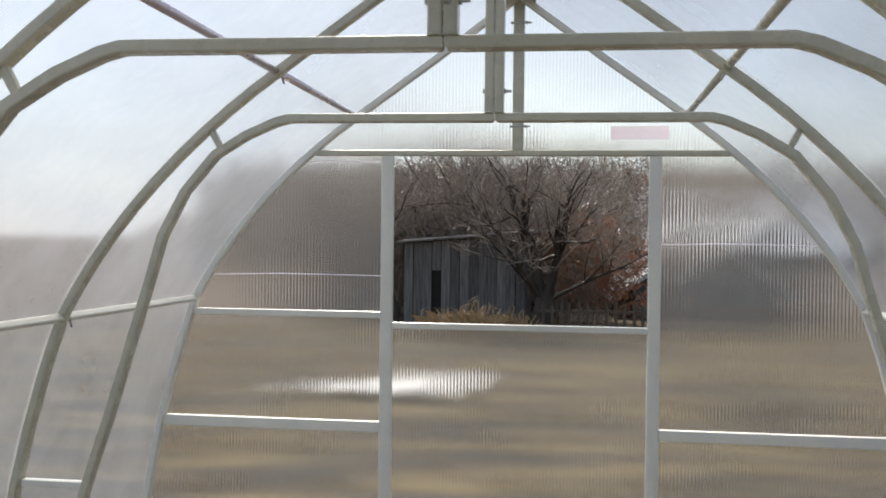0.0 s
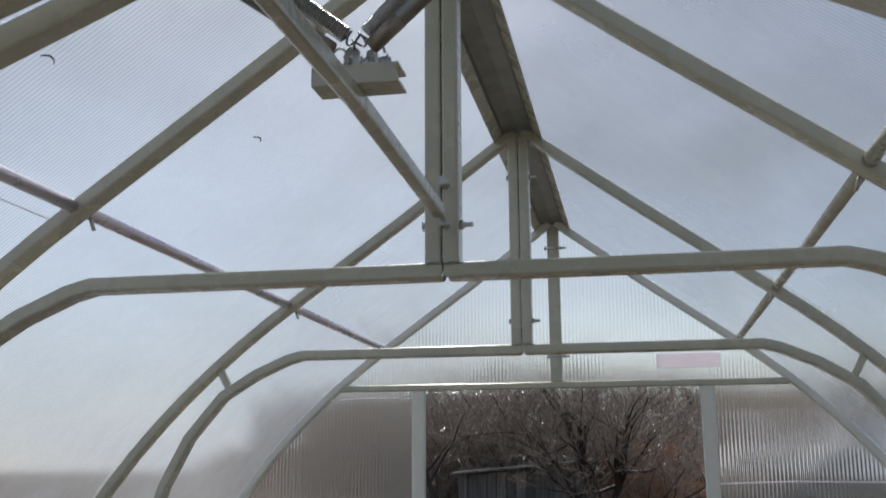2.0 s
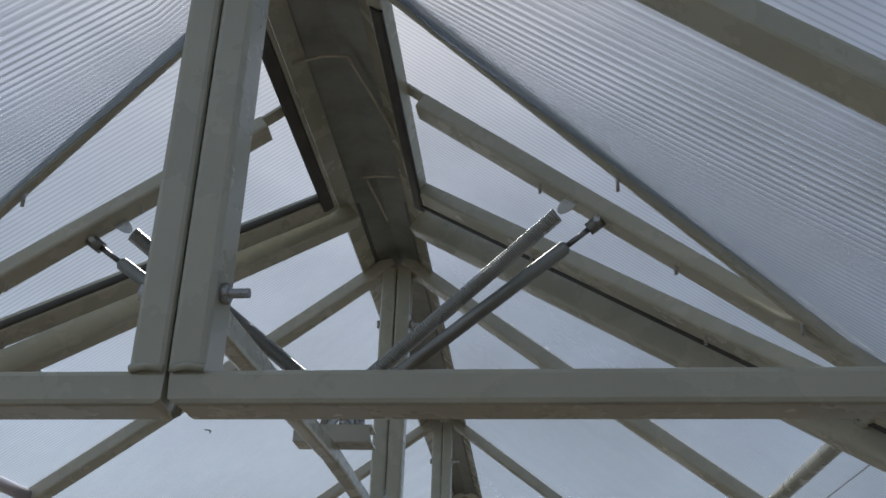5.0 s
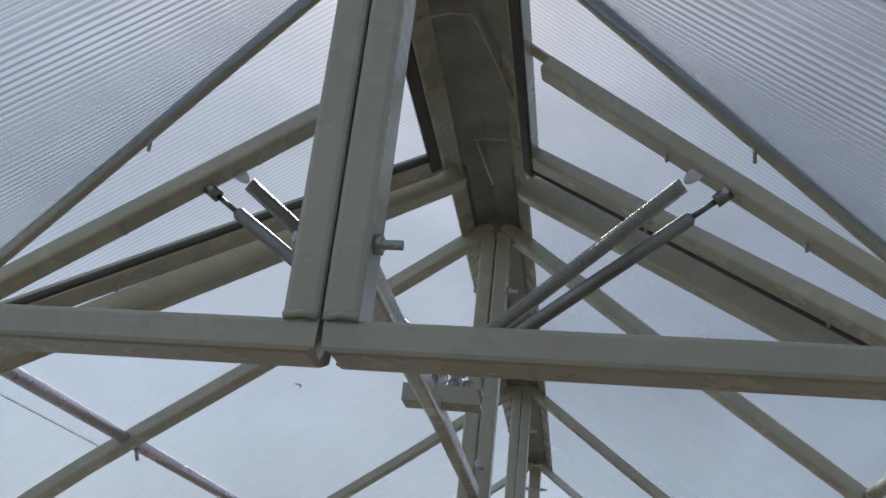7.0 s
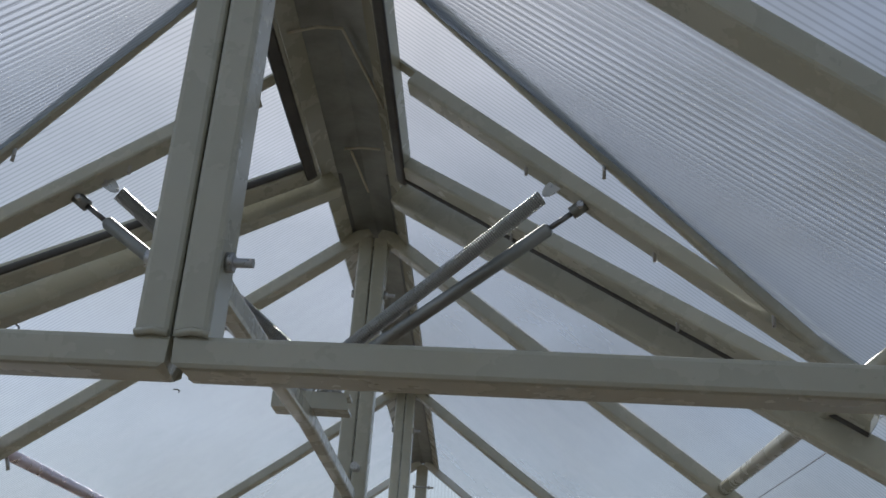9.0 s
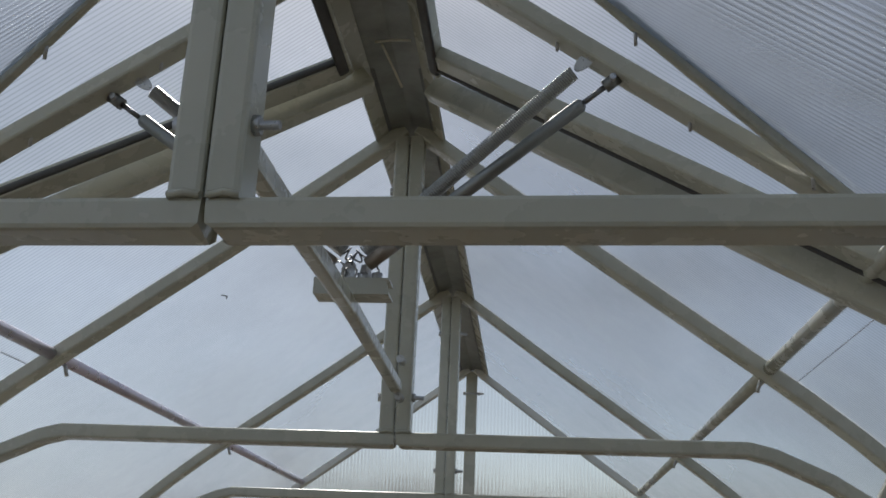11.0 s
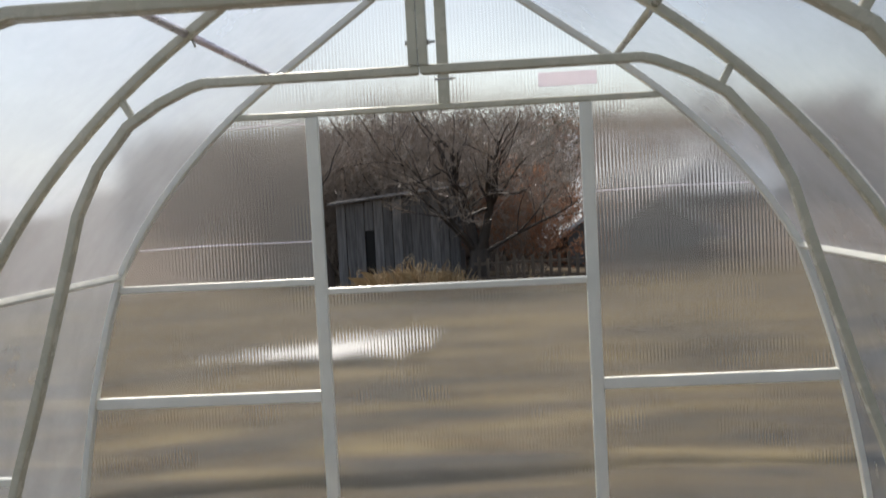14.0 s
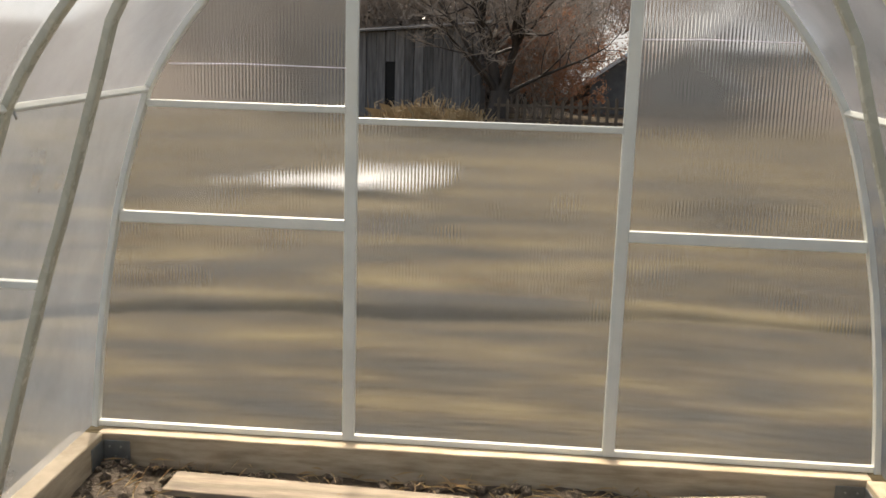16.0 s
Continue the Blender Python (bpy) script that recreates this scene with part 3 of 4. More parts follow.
def hatch(s):
    t = thing("roof_hatch", "closed tapering roof hatch of grey steel tube and ribbed polycarbonate", "roof hatch", "roof hatches", at=(s * 0.06, -2.63, 2.445))
    o = Vector((s * 0.06, -2.63, 2.445))

    def at(x, y, lift=0.006):
        return Vector((s * x, y, roof_z(x) + lift)) - o

    def bar(name, a, b, w=0.022, d=0.026, lift=0.006):
        return part(name, tube([at(*a, lift), at(*b, lift)], w, d, (0.05, 1, 0)), PAINT, t)

    far = bar("far_bar", (0.072, FAR[s][0]), (0.65, FAR[s][1]), 0.022, 0.040)
    middle = bar("middle_bar", (0.105, MIDDLE[s][0]), (0.63, MIDDLE[s][1]), 0.022, 0.034)
    near = bar("near_bar", (0.08, NEAR[s][0]), (0.66, NEAR[s][1]), 0.016, 0.013)
    part("hinge_bar", tube([at(0.072, -2.385), at(0.072, -2.895)], 0.022, 0.022, (s * 0.56, 0, 0.83)), PAINT, t)
    # two added dark strips paint the shade beside the far and hinge bars
    part("shade_strip", tube([at(0.075, FAR[s][0] + s * 0.024, 0.004), at(0.655, FAR[s][1] + s * 0.024, 0.004)], 0.022 if s > 0 else 0.011, 0.009, (0.05, 1, 0)), STRIP_SHADE, t, "added dark strip standing in for the shade at the hatch bar")
    part("shade_strip", tube([at(0.070, -2.40, -0.0075), at(0.070, -2.88, -0.0075)], 0.018, 0.006, (s * 0.56, 0, 0.83)), STRIP_SHADE, t, "added dark strip standing in for the shade at the hatch bar")
    part("tongue", slab([at(0.06, MIDDLE[s][0] + 0.011, 0.016), at(0.12, MIDDLE[s][0] + 0.011, 0.016), at(0.12, MIDDLE[s][0] - 0.011, 0.016), at(0.06, MIDDLE[s][0] - 0.011, 0.016)], (0, 0, 0.004)), PAINT, t)
    pane = slab([at(x, y, 0.022) for x, y in ((0.03, -2.36), (0.03, NEAR[s][0] - 0.01), (0.68, NEAR[s][1] - 0.005), (0.68, FAR[s][1] + 0.02))], (0, 0, 0.004))
    sheet_part("pane", pane, ROOF_MATS, t, lambda c: Vector((0, 0, 1)), "ribbed milky polycarbonate pane")
    for ends, held, x in ((FAR, far, 0.24), (FAR, far, 0.45), (MIDDLE, middle, 0.25), (MIDDLE, middle, 0.40), (NEAR, near, 0.33), (NEAR, near, 0.52)):
        y = ends[s][0] + (ends[s][1] - ends[s][0]) * (x - 0.08) / 0.57
        part("screw", rod([at(x, y, 0.02), at(x, y, -0.016)], 0.0022, 6), BOLT, held)
    return t


for s in (-1, 1):
    hatch(s)

# ---- tube between the posts, with the openers' bracket ----
strut = thing("longitudinal_strut", "grey steel tube bolted between the posts of two arches", "strut", at=(0.0, -2.62, 1.985))
part("tube", tube([(0.004, 0.47, -0.012), (-0.004, 0.05, 0.006), (0.014, -0.505, -0.03)], 0.018, 0.021, (0, 0, 1)), PAINT, strut)
for y, z in ((0.476, 0.035), (0.476, -0.027)):
    part("bolt", rod([(0.008, y - 0.004, z), (0.008, y + 0.024, z)], 0.0068, 12), BOLT, strut, "zinc-plated round bolt head")

bracket = thing("opener_bracket", "grey steel angle bracket carrying the hatch openers on the strut", "bracket", at=(0.002, -2.58, 1.998))
part("plate", join(slab([(-0.047, -0.02, 0.0), (0.047, -0.02, 0.0), (0.047, 0.02, 0.0), (-0.047, 0.02, 0.0)], (0, 0, 0.003)),
                   slab([(-0.047, -0.020, 0.003), (0.047, -0.020, 0.003), (0.043, -0.020, 0.018), (-0.047, -0.020, 0.018)], (0, 0.003, 0)),
                   slab([(-0.047, -0.020, 0.018), (0.047, -0.020, 0.018), (0.047, 0.018, 0.018), (-0.047, 0.018, 0.018)], (0, 0, 0.003))), PAINT, bracket)
for x in (-0.03, 0.012, 0.03):
    part("bolt", rod([(x, -0.008, 0.021), (x, -0.008, 0.030)], 0.0072, 6), BOLT, bracket, "zinc-plated bolt head")
part("eye_plate", join(slab([(-0.022, 0, 0.021), (0.0, 0, 0.021), (0.0, 0, 0.045), (-0.013, 0, 0.048)], (0, 0.002, 0)),
                       slab([(0.004, 0, 0.021), (0.024, 0, 0.021), (0.018, 0, 0.046), (0.008, 0, 0.044)], (0, 0.002, 0))), BOLT, bracket, "bright zinc-plated eye plate")
for x in (-0.02, -0.006, 0.022):
    part("wire_eye", rod([(x + 0.009 * math.cos(0.6 * k), -0.012 + 0.001 * k, 0.034 + 0.011 * math.sin(0.6 * k)) for k in range(12)], 0.0014, 5), BOLT, bracket, "bright bent wire eye")


def helix(a, b, r, wire, turns, per=10):
    a, b = Vector(a), Vector(b)
    w = (b - a).normalized()
    u = w.cross(Vector((0, 1, 0))).normalized()
    v = w.cross(u)
    n = turns * per
    return rod([a + (b - a) * (k / n) + (u * math.cos(2 * math.pi * k / per) + v * math.sin(2 * math.pi * k / per)) * r for k in range(n + 1)], wire, 4)


def opener(s):
    """A gas cylinder and a return spring side by side, from the bracket to the hatch's middle bar."""
    tip = {-1: Vector((-0.310, -2.660, 2.235)), 1: Vector((0.318, -2.715, 2.230))}[s]
    foot, top = Vector((s * 0.026 + 0.002, -2.612, 2.036)), tip
    way = (top - foot).normalized()
    t = thing("hatch_cylinder", "slim grey thermal cylinder pushing the roof hatch", "hatch opener", "hatch openers", at=foot)
    span = (top - foot).length
    part("barrel", rod([way * 0.03, way * 0.032, way * (span - 0.05), way * (span - 0.046)], 0.0085, 14, [0.7, 1, 1, 0.6]), ZINC, t)
    part("piston_rod", rod([way * (span - 0.047), way * (span - 0.012)], 0.0035, 8), DARK_STEEL, t)
    part("swivel", rod([way * -0.006, way * 0.036], 0.0088, 12), BRONZE, t, "dull bronze swivel head")
    head = part("swivel", rod([way * (span - 0.016), way * (span + 0.004)], 0.008, 12), ZINC, t)
    part("pin", rod([way * (span - 0.005) + Vector((0, -0.014, 0)), way * (span - 0.005) + Vector((0, 0.012, 0))], 0.004, 8), BOLT, head)
    a, b = Vector((s * 0.008 + 0.004, -2.598, 2.05)), tip + Vector((-s * 0.036, 0.004, 0.022))
    w = (b - a).normalized()
    g = thing("return_spring", "tightly coiled steel return spring of the roof hatch", "spring", "hatch springs", at=a)
    length = (b - a).length
    part("coil", helix(w * 0.006, w * (length - 0.016), 0.0086, 0.0014, 112, 8), SPRING, g)
    part("core", rod([w * 0.008, w * (length - 0.018)], 0.0068, 8), DARK_STEEL, g)
    part("hook", helix(w * -0.012, w * 0.008, 0.0075, 0.0013, 2), DARK_STEEL, g)
    lug = [w * (length + 0.002 + 0.017 * math.cos(a)) + w.cross(Vector((0, 1, 0))) * (0.0085 * math.sin(a)) + Vector((0, -0.006, 0)) for a in [2 * math.pi * k / 14 for k in range(14)]]
    plate = part("lug", slab(lug, (0, 0.002, 0)), BOLT, g, "bright zinc-plated lug")
    part("rivet", rod([w * (length + 0.008) + Vector((0, -0.010, 0)), w * (length + 0.008) + Vector((0, 0.004, 0))], 0.0042, 10), BOLT, plate)


for s in (-1, 1):
    opener(s)

twine = thing("twine", "thin dry twine hanging under the ridge strip", "twine", at=(0, -2.5, 2.449))
for points in ([(-0.055, -0.245, -0.012), (-0.02, -0.238, 0.004), (0.011, -0.234, 0.006)],
               [(0.011, -0.234, 0.006), (0.03, -0.15, 0.002), (0.052, -0.067, -0.008)],
               [(-0.022, 0.082, 0.006), (0.006, 0.076, 0.006), (0.036, 0.064, -0.002)],
               [(-0.012, 0.09, 0.006), (-0.004, 0.15, 0.003), (0.004, 0.217, 0.0)]):
    part("strand", rod(points, 0.0021, 5), TWINE, twine)

# ---- far end wall ----
wall = thing("wall_end", "end wall of pale grey steel frame and clear ribbed polycarbonate with an open vent window", "end wall", "", "structure")
# rafters here take the white enamel for the stronger light on them
for s in (-1, 1):
    part("rafter", tube(mirrored(OUTER, s, 0), TUBE_W, TUBE_D, (0, 1, 0)), WHITE_PAINT, wall)
    part("door_post", tube([(s * 0.498 + 0.008, 0, 0.002), (s * 0.498 + 0.008, 0, 1.874)], 0.046, 0.026, (0, 1, 0)), WHITE_PAINT, wall)
part("crown_post", tube([(0.0, 0, 1.898), (0.0, 0, 2.455)], 0.042, 0.026, (0, 1, 0)), PAINT, wall)


def arc_x(z):
    zs, xs = zip(*[(z_, x_) for x_, z_ in reversed(OUTER)])
    return float(np.interp(z, zs, xs))


def rail(name, x0, x1, z, h, d=0.026, mat=None, y=0.0):
    part(name, tube([(x0, y, z), (x1, y, z)], h, d, (0, 1, 0)), mat or WHITE_PAINT, wall)


P = 0.023
rail("lintel", -arc_x(1.886) + 0.014, arc_x(1.886) - 0.014, 1.886, 0.022, mat=PAINT)
rail("window_sill", -0.49 + P, 0.506 - P, 1.234, 0.024)
rail("upper_rail", -arc_x(1.272) + 0.013, -0.49 - P, 1.272, 0.026)
rail("middle_rail", -arc_x(0.846) + 0.013, -0.49 - P, 0.846, 0.042)
rail("middle_rail", 0.506 + P, arc_x(0.852) - 0.013, 0.852, 0.042)
rail("base_rail", -1.483, -0.49 - P, 0.013, 0.024)
rail("base_rail", -0.49 + P, 0.506 - P, 0.013, 0.024)
rail("base_rail", 0.506 + P, 1.483, 0.013, 0.024)
bolt(wall, (-0.024, -0.012, 2.37), (1, 0, 0), 0.05)
bolt(wall, (-0.024, -0.012, 1.985), (1, 0, 0), 0.05)


def wall_sheet(outline, name="sheet"):
    return sheet_part(name, slab([(x, 0.016, z) for x, z in outline], (0, 0.004, 0)), WALL_MATS, wall, lambda c: Vector((0, 1, 0)))


EDGE = [(x + 0.006, z + 0.006) for x, z in OUTER]
side = [(x, z) for x, z in EDGE if z < 1.88]
low = [(0.494, 0.0), (0.494, 1.884), (arc_x(1.884) + 0.006, 1.884)] + side[:]
wall_sheet([(x, z) for x, z in low])
wall_sheet([(-x + 0.0, z) for x, z in reversed(low)])
wall_sheet([(-0.478, 0.0), (0.493, 0.0), (0.493, 1.238), (-0.478, 1.238)])
up = [(x, z) for x, z in EDGE if z > 1.89]
wall_sheet([(0.0, 1.889), (0.0, 2.465)] + up[1:] + [(arc_x(1.889), 1.889)])
wall_sheet([(-x, z) for x, z in reversed([(0.001, 1.889), (0.001, 2.465)] + up[1:] + [(arc_x(1.889), 1.889)])])
sticker = part("pale_sticker", slab([(0.342, 0.013, 1.938), (0.553, 0.013, 1.938), (0.553, 0.013, 1.988), (0.342, 0.013, 1.988)], (0, 0.002, 0)), PAPER)
tagged(sticker, "pale pinkish film strip stuck on the end sheet", "sticker")

for x0, x1, z in ((-1.17, -0.515, 1.420), (0.53, 1.08, 1.555), (-0.815, -0.515, 1.852)):
    part("joint_strip", rod([(x0, 0.0135, z - 0.004), (x0 * 0.6 + x1 * 0.4, 0.0135, z + 0.003), (x1, 0.0135, z)], 0.0022, 6), PAPER, wall, "thin shiny plastic joint strip")

# ---- near end wall, behind the camera ----
back = thing("wall_back", "closed end wall of ribbed polycarbonate on a grey steel frame", "end wall", "", "structure", (0, -6.3, 0))
for s in (-1, 1):
    part("rafter", tube(mirrored(OUTER, s, 0), TUBE_W, TUBE_D, (0, 1, 0)), PAINT, back)
    part("door_post", tube([(s * 0.5, 0, 0.002), (s * 0.5, 0, 1.874)], 0.046, 0.026, (0, 1, 0)), WHITE_PAINT, back)
sheet_part("sheet", slab([(x, -0.02, z) for x, z in [(-x, z) for x, z in reversed(EDGE)] + EDGE[1:]], (0, 0.004, 0)), WALL_MATS, back, lambda c: Vector((0, -1, 0)))

# ---- timber base and ground inside ----
BEAM_H = 0.135


def beam(name, x0, x1, y0, y1, z0, z1, label):
    """A sawn beam with uneven faces."""
    bm = bmesh.new()
    bmesh.ops.create_cube(bm, size=1)
    along = 0 if x1 - x0 > y1 - y0 else 1
    cuts = [e for e in bm.edges if abs((e.verts[0].co - e.verts[1].co)[along]) > 0.5]
    bmesh.ops.subdivide_edges(bm, edges=cuts, cuts=24)
    bmesh.ops.bevel(bm, geom=[e for e in bm.edges if abs((e.verts[0].co - e.verts[1].co)[along]) > 0.01 and len(e.link_faces) == 2 and e.calc_face_angle(0) > 1], offset=0.03, segments=1, affect="EDGES")
    for v in bm.verts:
        v.co = Vector(((x0 + x1) / 2 + v.co.x * (x1 - x0), (y0 + y1) / 2 + v.co.y * (y1 - y0), (z0 + z1) / 2 + v.co.z * (z1 - z0)))
        n = noise.noise_vector(v.co * 5.0) * 0.004
        v.co += Vector((n.x, n.y, min(n.z, 0.0)))
    return tagged(part(name, bm, BEAM), label, "timber beam", "base beams")


beam("base_beam", -1.46, 1.46, -0.075, 0.045, -BEAM_H, 0.0, "pale sawn timber beam under the end wall, soil against it")
for s in (-1, 1):
    beam("base_beam", min(s * 1.44, s * 1.555), max(s * 1.44, s * 1.555), -6.35, -0.08, -BEAM_H, 0.0, "pale sawn timber beam along the side, soil against it")
beam("base_beam", -1.43, 1.43, -6.36, -6.24, -BEAM_H, 0.0, "pale sawn timber beam under the end wall, soil against it")
for s in (-1, 1):
    b = thing("corner_plate", "galvanised angle plate joining two base beams", "angle plate", "corner plates", at=(s * 1.44, -0.08, -0.07))
    part("leg", box(min(-s * 0.11, -s * 0.005), max(-s * 0.11, -s * 0.005), -0.005, -0.002, -0.045, 0.045, 0.0008), ZINC, b)
    part("leg", box(min(-s * 0.004, -s * 0.001), max(-s * 0.004, -s * 0.001), -0.11, -0.002, -0.045, 0.045, 0.0008), ZINC, b)
    for k in range(4):
        part("screw", rod([(-s * (0.03 + 0.022 * k), -0.010, 0.02 * (-1) ** k), (-s * (0.03 + 0.022 * k), -0.004, 0.02 * (-1) ** k)], 0.004, 6), BOLT, b)

bm = bmesh.new()
bmesh.ops.create_grid(bm, x_segments=90, y_segments=180, size=0.5)
for v in bm.verts:
    v.co.x, v.co.y = v.co.x * 2.9, -3.15 + v.co.y * 6.2
    p = Vector((v.co.x, v.co.y, 0))
    v.co.z = -0.125 + 0.03 * noise.noise(p * 2.2) + 0.022 * noise.noise(p * 7) + 0.014 * abs(noise.noise(p * 21))
for f in bm.faces:
    f.smooth = True
tagged(part("soil", bm, SOIL), "dark loose soil with bits of straw inside the greenhouse", "soil", "", "structure")


def plank(x, y, z, length, width, turn, tilt=0.0):
    bm = box(-length / 2, length / 2, -width / 2, width / 2, -0.012, 0.012, 0.003)
    t = part("plank", bm, PLANK)
    t.matrix_world = pose(x, y, z, tilt, 0.0, turn)
    tagged(t, "weathered sawn plank lying on the soil", "plank", "planks on the soil")


plank(-0.55, -0.32, -0.085, 1.1, 0.15, -3.0, 2.0)
plank(0.75, -0.24, -0.085, 0.7, 0.14, 12.0, 1.0)

# straw on the soil
bm = bmesh.new()
rng = random.Random(4)
for k in range(800):
    x, y, a, l = rng.uniform(-1.4, 1.4), -0.09 - 1.6 * rng.random() ** 1.6, rng.uniform(0, 6.28), rng.uniform(0.03, 0.12)
    z = -0.115 + rng.uniform(0, 0.03)
    d = Vector((math.cos(a) * l, math.sin(a) * l, rng.uniform(-0.01, 0.02)))
    w = Vector((-math.sin(a), math.cos(a), 0)) * 0.001
    p = Vector((x, y, z))
    q = p + d * 0.5 + Vector((0, 0, 0.008))
    v = [bm.verts.new(c) for c in (p - w, p + w, q + w, p + d, q - w)]
    bm.faces.new(v)
tagged(part("straw_litter", bm, STRAW), "dry straw and stalk litter scattered on the soil", "straw", "", "stuff")

# clods of soil thrown against the beam
bm = bmesh.new()
rng = random.Random(14)
for k in range(260):
    r = rng.uniform(0.006, 0.026)
    x, y = rng.uniform(-1.42, 1.42), -0.09 - r - 0.6 * rng.random() ** 2.2
    made = bmesh.ops.create_icosphere(bm, subdivisions=1, radius=r, matrix=pose(x, y, -0.12 + 0.45 * r + 0.02 * noise.noise(Vector((x * 3, y * 3, 0))), rng.uniform(0, 90), 0, rng.uniform(0, 360)))
    for v in made["verts"]:
        v.co += noise.noise_vector(v.co * 40) * r * 0.4
tagged(part("soil_clods", bm, SOIL), "loose dark clods of soil lying against the beam", "soil clods", "", "stuff")

# ---- outside ----
def land(x, y):
    """Height of the ground outside: level round the greenhouse, with a bank and a wooded rise behind the yard."""
    far = max(0.0, math.hypot(x, y) - 24.0)
    rise = 0.15 * far * min(1.0, max(0.0, (y - 2.2 * abs(x)) / 8.0))
    swell = 0.10 * noise.noise(Vector((x * 0.35, y * 0.35, 0))) + 0.05 * noise.noise(Vector((x * 1.3, y * 1.3, 3)))
    near = min(1.0, max(0.0, (math.hypot(max(abs(x) - 1.7, 0), max(y - 0.2, -6.6 - y, 0)) - 0.1) / 2.0))
    return -0.16 + rise * min(1.0, far / 12.0) + swell * near


bm = bmesh.new()
radii = [0.0] + [1.0 * 1.16 ** k for k in range(52)]
rows = []
for r in radii[1:]:
    row = []
    for k in range(96):
        a = 2 * math.pi * k / 96
        x, y = r * math.cos(a), r * math.sin(a) - 3.0
        row.append(bm.verts.new((x, y, min(land(x, y), 3.4))))
    rows.append(row)
centre = bm.verts.new((0, -3, -0.2))
for k in range(96):
    bm.faces.new((centre, rows[0][k], rows[0][(k + 1) % 96])).smooth = True
for r0, r1 in zip(rows, rows[1:]):
    for k in range(96):
        bm.faces.new((r0[k], r1[k], r1[(k + 1) % 96], r0[(k + 1) % 96])).smooth = True
tagged(part("ground", bm, FIELD), "dry tan grass and bare earth rising to a wooded slope", "ground", "", "structure")

# low earth bank behind the end wall, and old film on the grass
bank = bmesh.new()
rows = []
for k in range(90):
    x = -7 + 14 * k / 89
    y = 2.38 - 0.5 * max(0.0, (-1.2 - x) / 1.4) ** 1.3 * (1 if x > -3.5 else 0) - (1.2 if x <= -3.5 else 0) + 0.05 * math.sin(x * 1.7) + 0.03 * noise.noise(Vector((x * 2, 0, 5)))
    h = 0.075 + 0.03 * noise.noise(Vector((x * 1.5, 2, 0)))
    rows.append([bank.verts.new((x, y + dy, -0.17 + h * hz)) for dy, hz in ((-0.02, -0.5), (0.0, 0.2), (0.03, 0.85), (0.10, 1.0), (0.35, 0.7), (0.9, -0.3))])
for r0, r1 in zip(rows, rows[1:]):
    for j in range(5):
        bank.faces.new((r0[j], r1[j], r1[j + 1], r0[j + 1])).smooth = True
tagged(part("earth_bank", bank, FIELD), "low bank of dry earth and grass beyond the end wall", "earth bank", "", "structure")

film = bmesh.new()
bmesh.ops.create_grid(film, x_segments=50, y_segments=24, size=0.5)
for v in film.verts:
    u, w = v.co.x, v.co.y
    v.co.x = -1.95 + u * 1.7
    v.co.y = 7.4 + w * (1.0 + 0.7 * math.sin(u * 5)) + 0.9 * u
    v.co.z = -0.06 + 0.09 * noise.noise(Vector((v.co.x * 2.5, v.co.y * 2.5, 1))) + 0.05 * noise.noise(Vector((v.co.x * 7, v.co.y * 7, 1)))
for f in film.faces:
    f.smooth = True
FILM = surface("crumpled_film", 5, [(0.3, (0.34, 0.35, 0.36)), (0.7, (0.54, 0.55, 0.56))], 0.32, 0.0, 0.5, 0.01)
tagged(part("plastic_film", film, FILM), "crumpled pale plastic film lying on the dry grass", "plastic film")


# ---- trees ----
def limb(store, start, way, length, radius, rng, level, deepest, droop=0.0):
    """A bent, tapering limb with side limbs; store takes (points, radii, level)."""
    n = 5 if level < 2 else 4
    pts, rad, p, d = [start], [radius], Vector(start), Vector(way).normalized()
    for k in range(n):
        d = (d + Vector((rng.uniform(-1, 1), rng.uniform(-1, 1), rng.uniform(-0.6, 0.8) - droop)) * 0.26).normalized()
        p = p + d * (length / n)
        pts.append(p.copy())
        rad.append(radius * (1 - 0.72 * (k + 1) / n))
    store.append((pts, rad, level))
    if level >= deepest:
        return
    count = {0: rng.randint(8, 11), 1: rng.randint(6, 8), 2: rng.randint(4, 6), 3: 4}[level]
    for _ in range(count):
        at = rng.uniform(0.25 if level else 0.35, 1.0) * n
        i = min(int(at), n - 1)
        q = pts[i].lerp(pts[i + 1], at - i)
        axis = (pts[i + 1] - pts[i]).normalized()
        out = Vector((rng.uniform(-1, 1), rng.uniform(-1, 1), rng.uniform(-0.3, 0.7))).normalized()
        limb(store, q, (axis * 0.75 + out).normalized(), length * rng.uniform(0.38, 0.62), max(rad[i] * 0.55, 0.0035), rng, level + 1, deepest, droop)


def limbs_mesh(store, levels, thin):
    verts, faces = [], []
    for pts, rad, level in store:
        if level not in levels:
            continue
        n = 6 if level == 0 else 4 if level == 1 else 3
        base = len(verts)
        for i, p in enumerate(pts):
            t = (pts[min(i + 1, len(pts) - 1)] - pts[max(i - 1, 0)]).normalized()
            u = t.orthogonal().normalized()
            v = t.cross(u)
            r = max(rad[i], thin)
            verts += [p + (u * math.cos(2 * math.pi * k / n) + v * math.sin(2 * math.pi * k / n)) * r for k in range(n)]
        for i in range(len(pts) - 1):
            for k in range(n):
                faces.append((base + i * n + k, base + i * n + (k + 1) % n, base + (i + 1) * n + (k + 1) % n, base + (i + 1) * n + k))
    me = bpy.data.meshes.new("limbs")
    me.from_pydata([tuple(v) for v in verts], [], faces)
    for poly in me.polygons:
        poly.use_smooth = True
    return me


def mesh_part(name, me, mat, parent, label=""):
    me.materials.append(mat)
    ob = new(name, me)
    ob.parent = parent
    return tagged(ob, label)


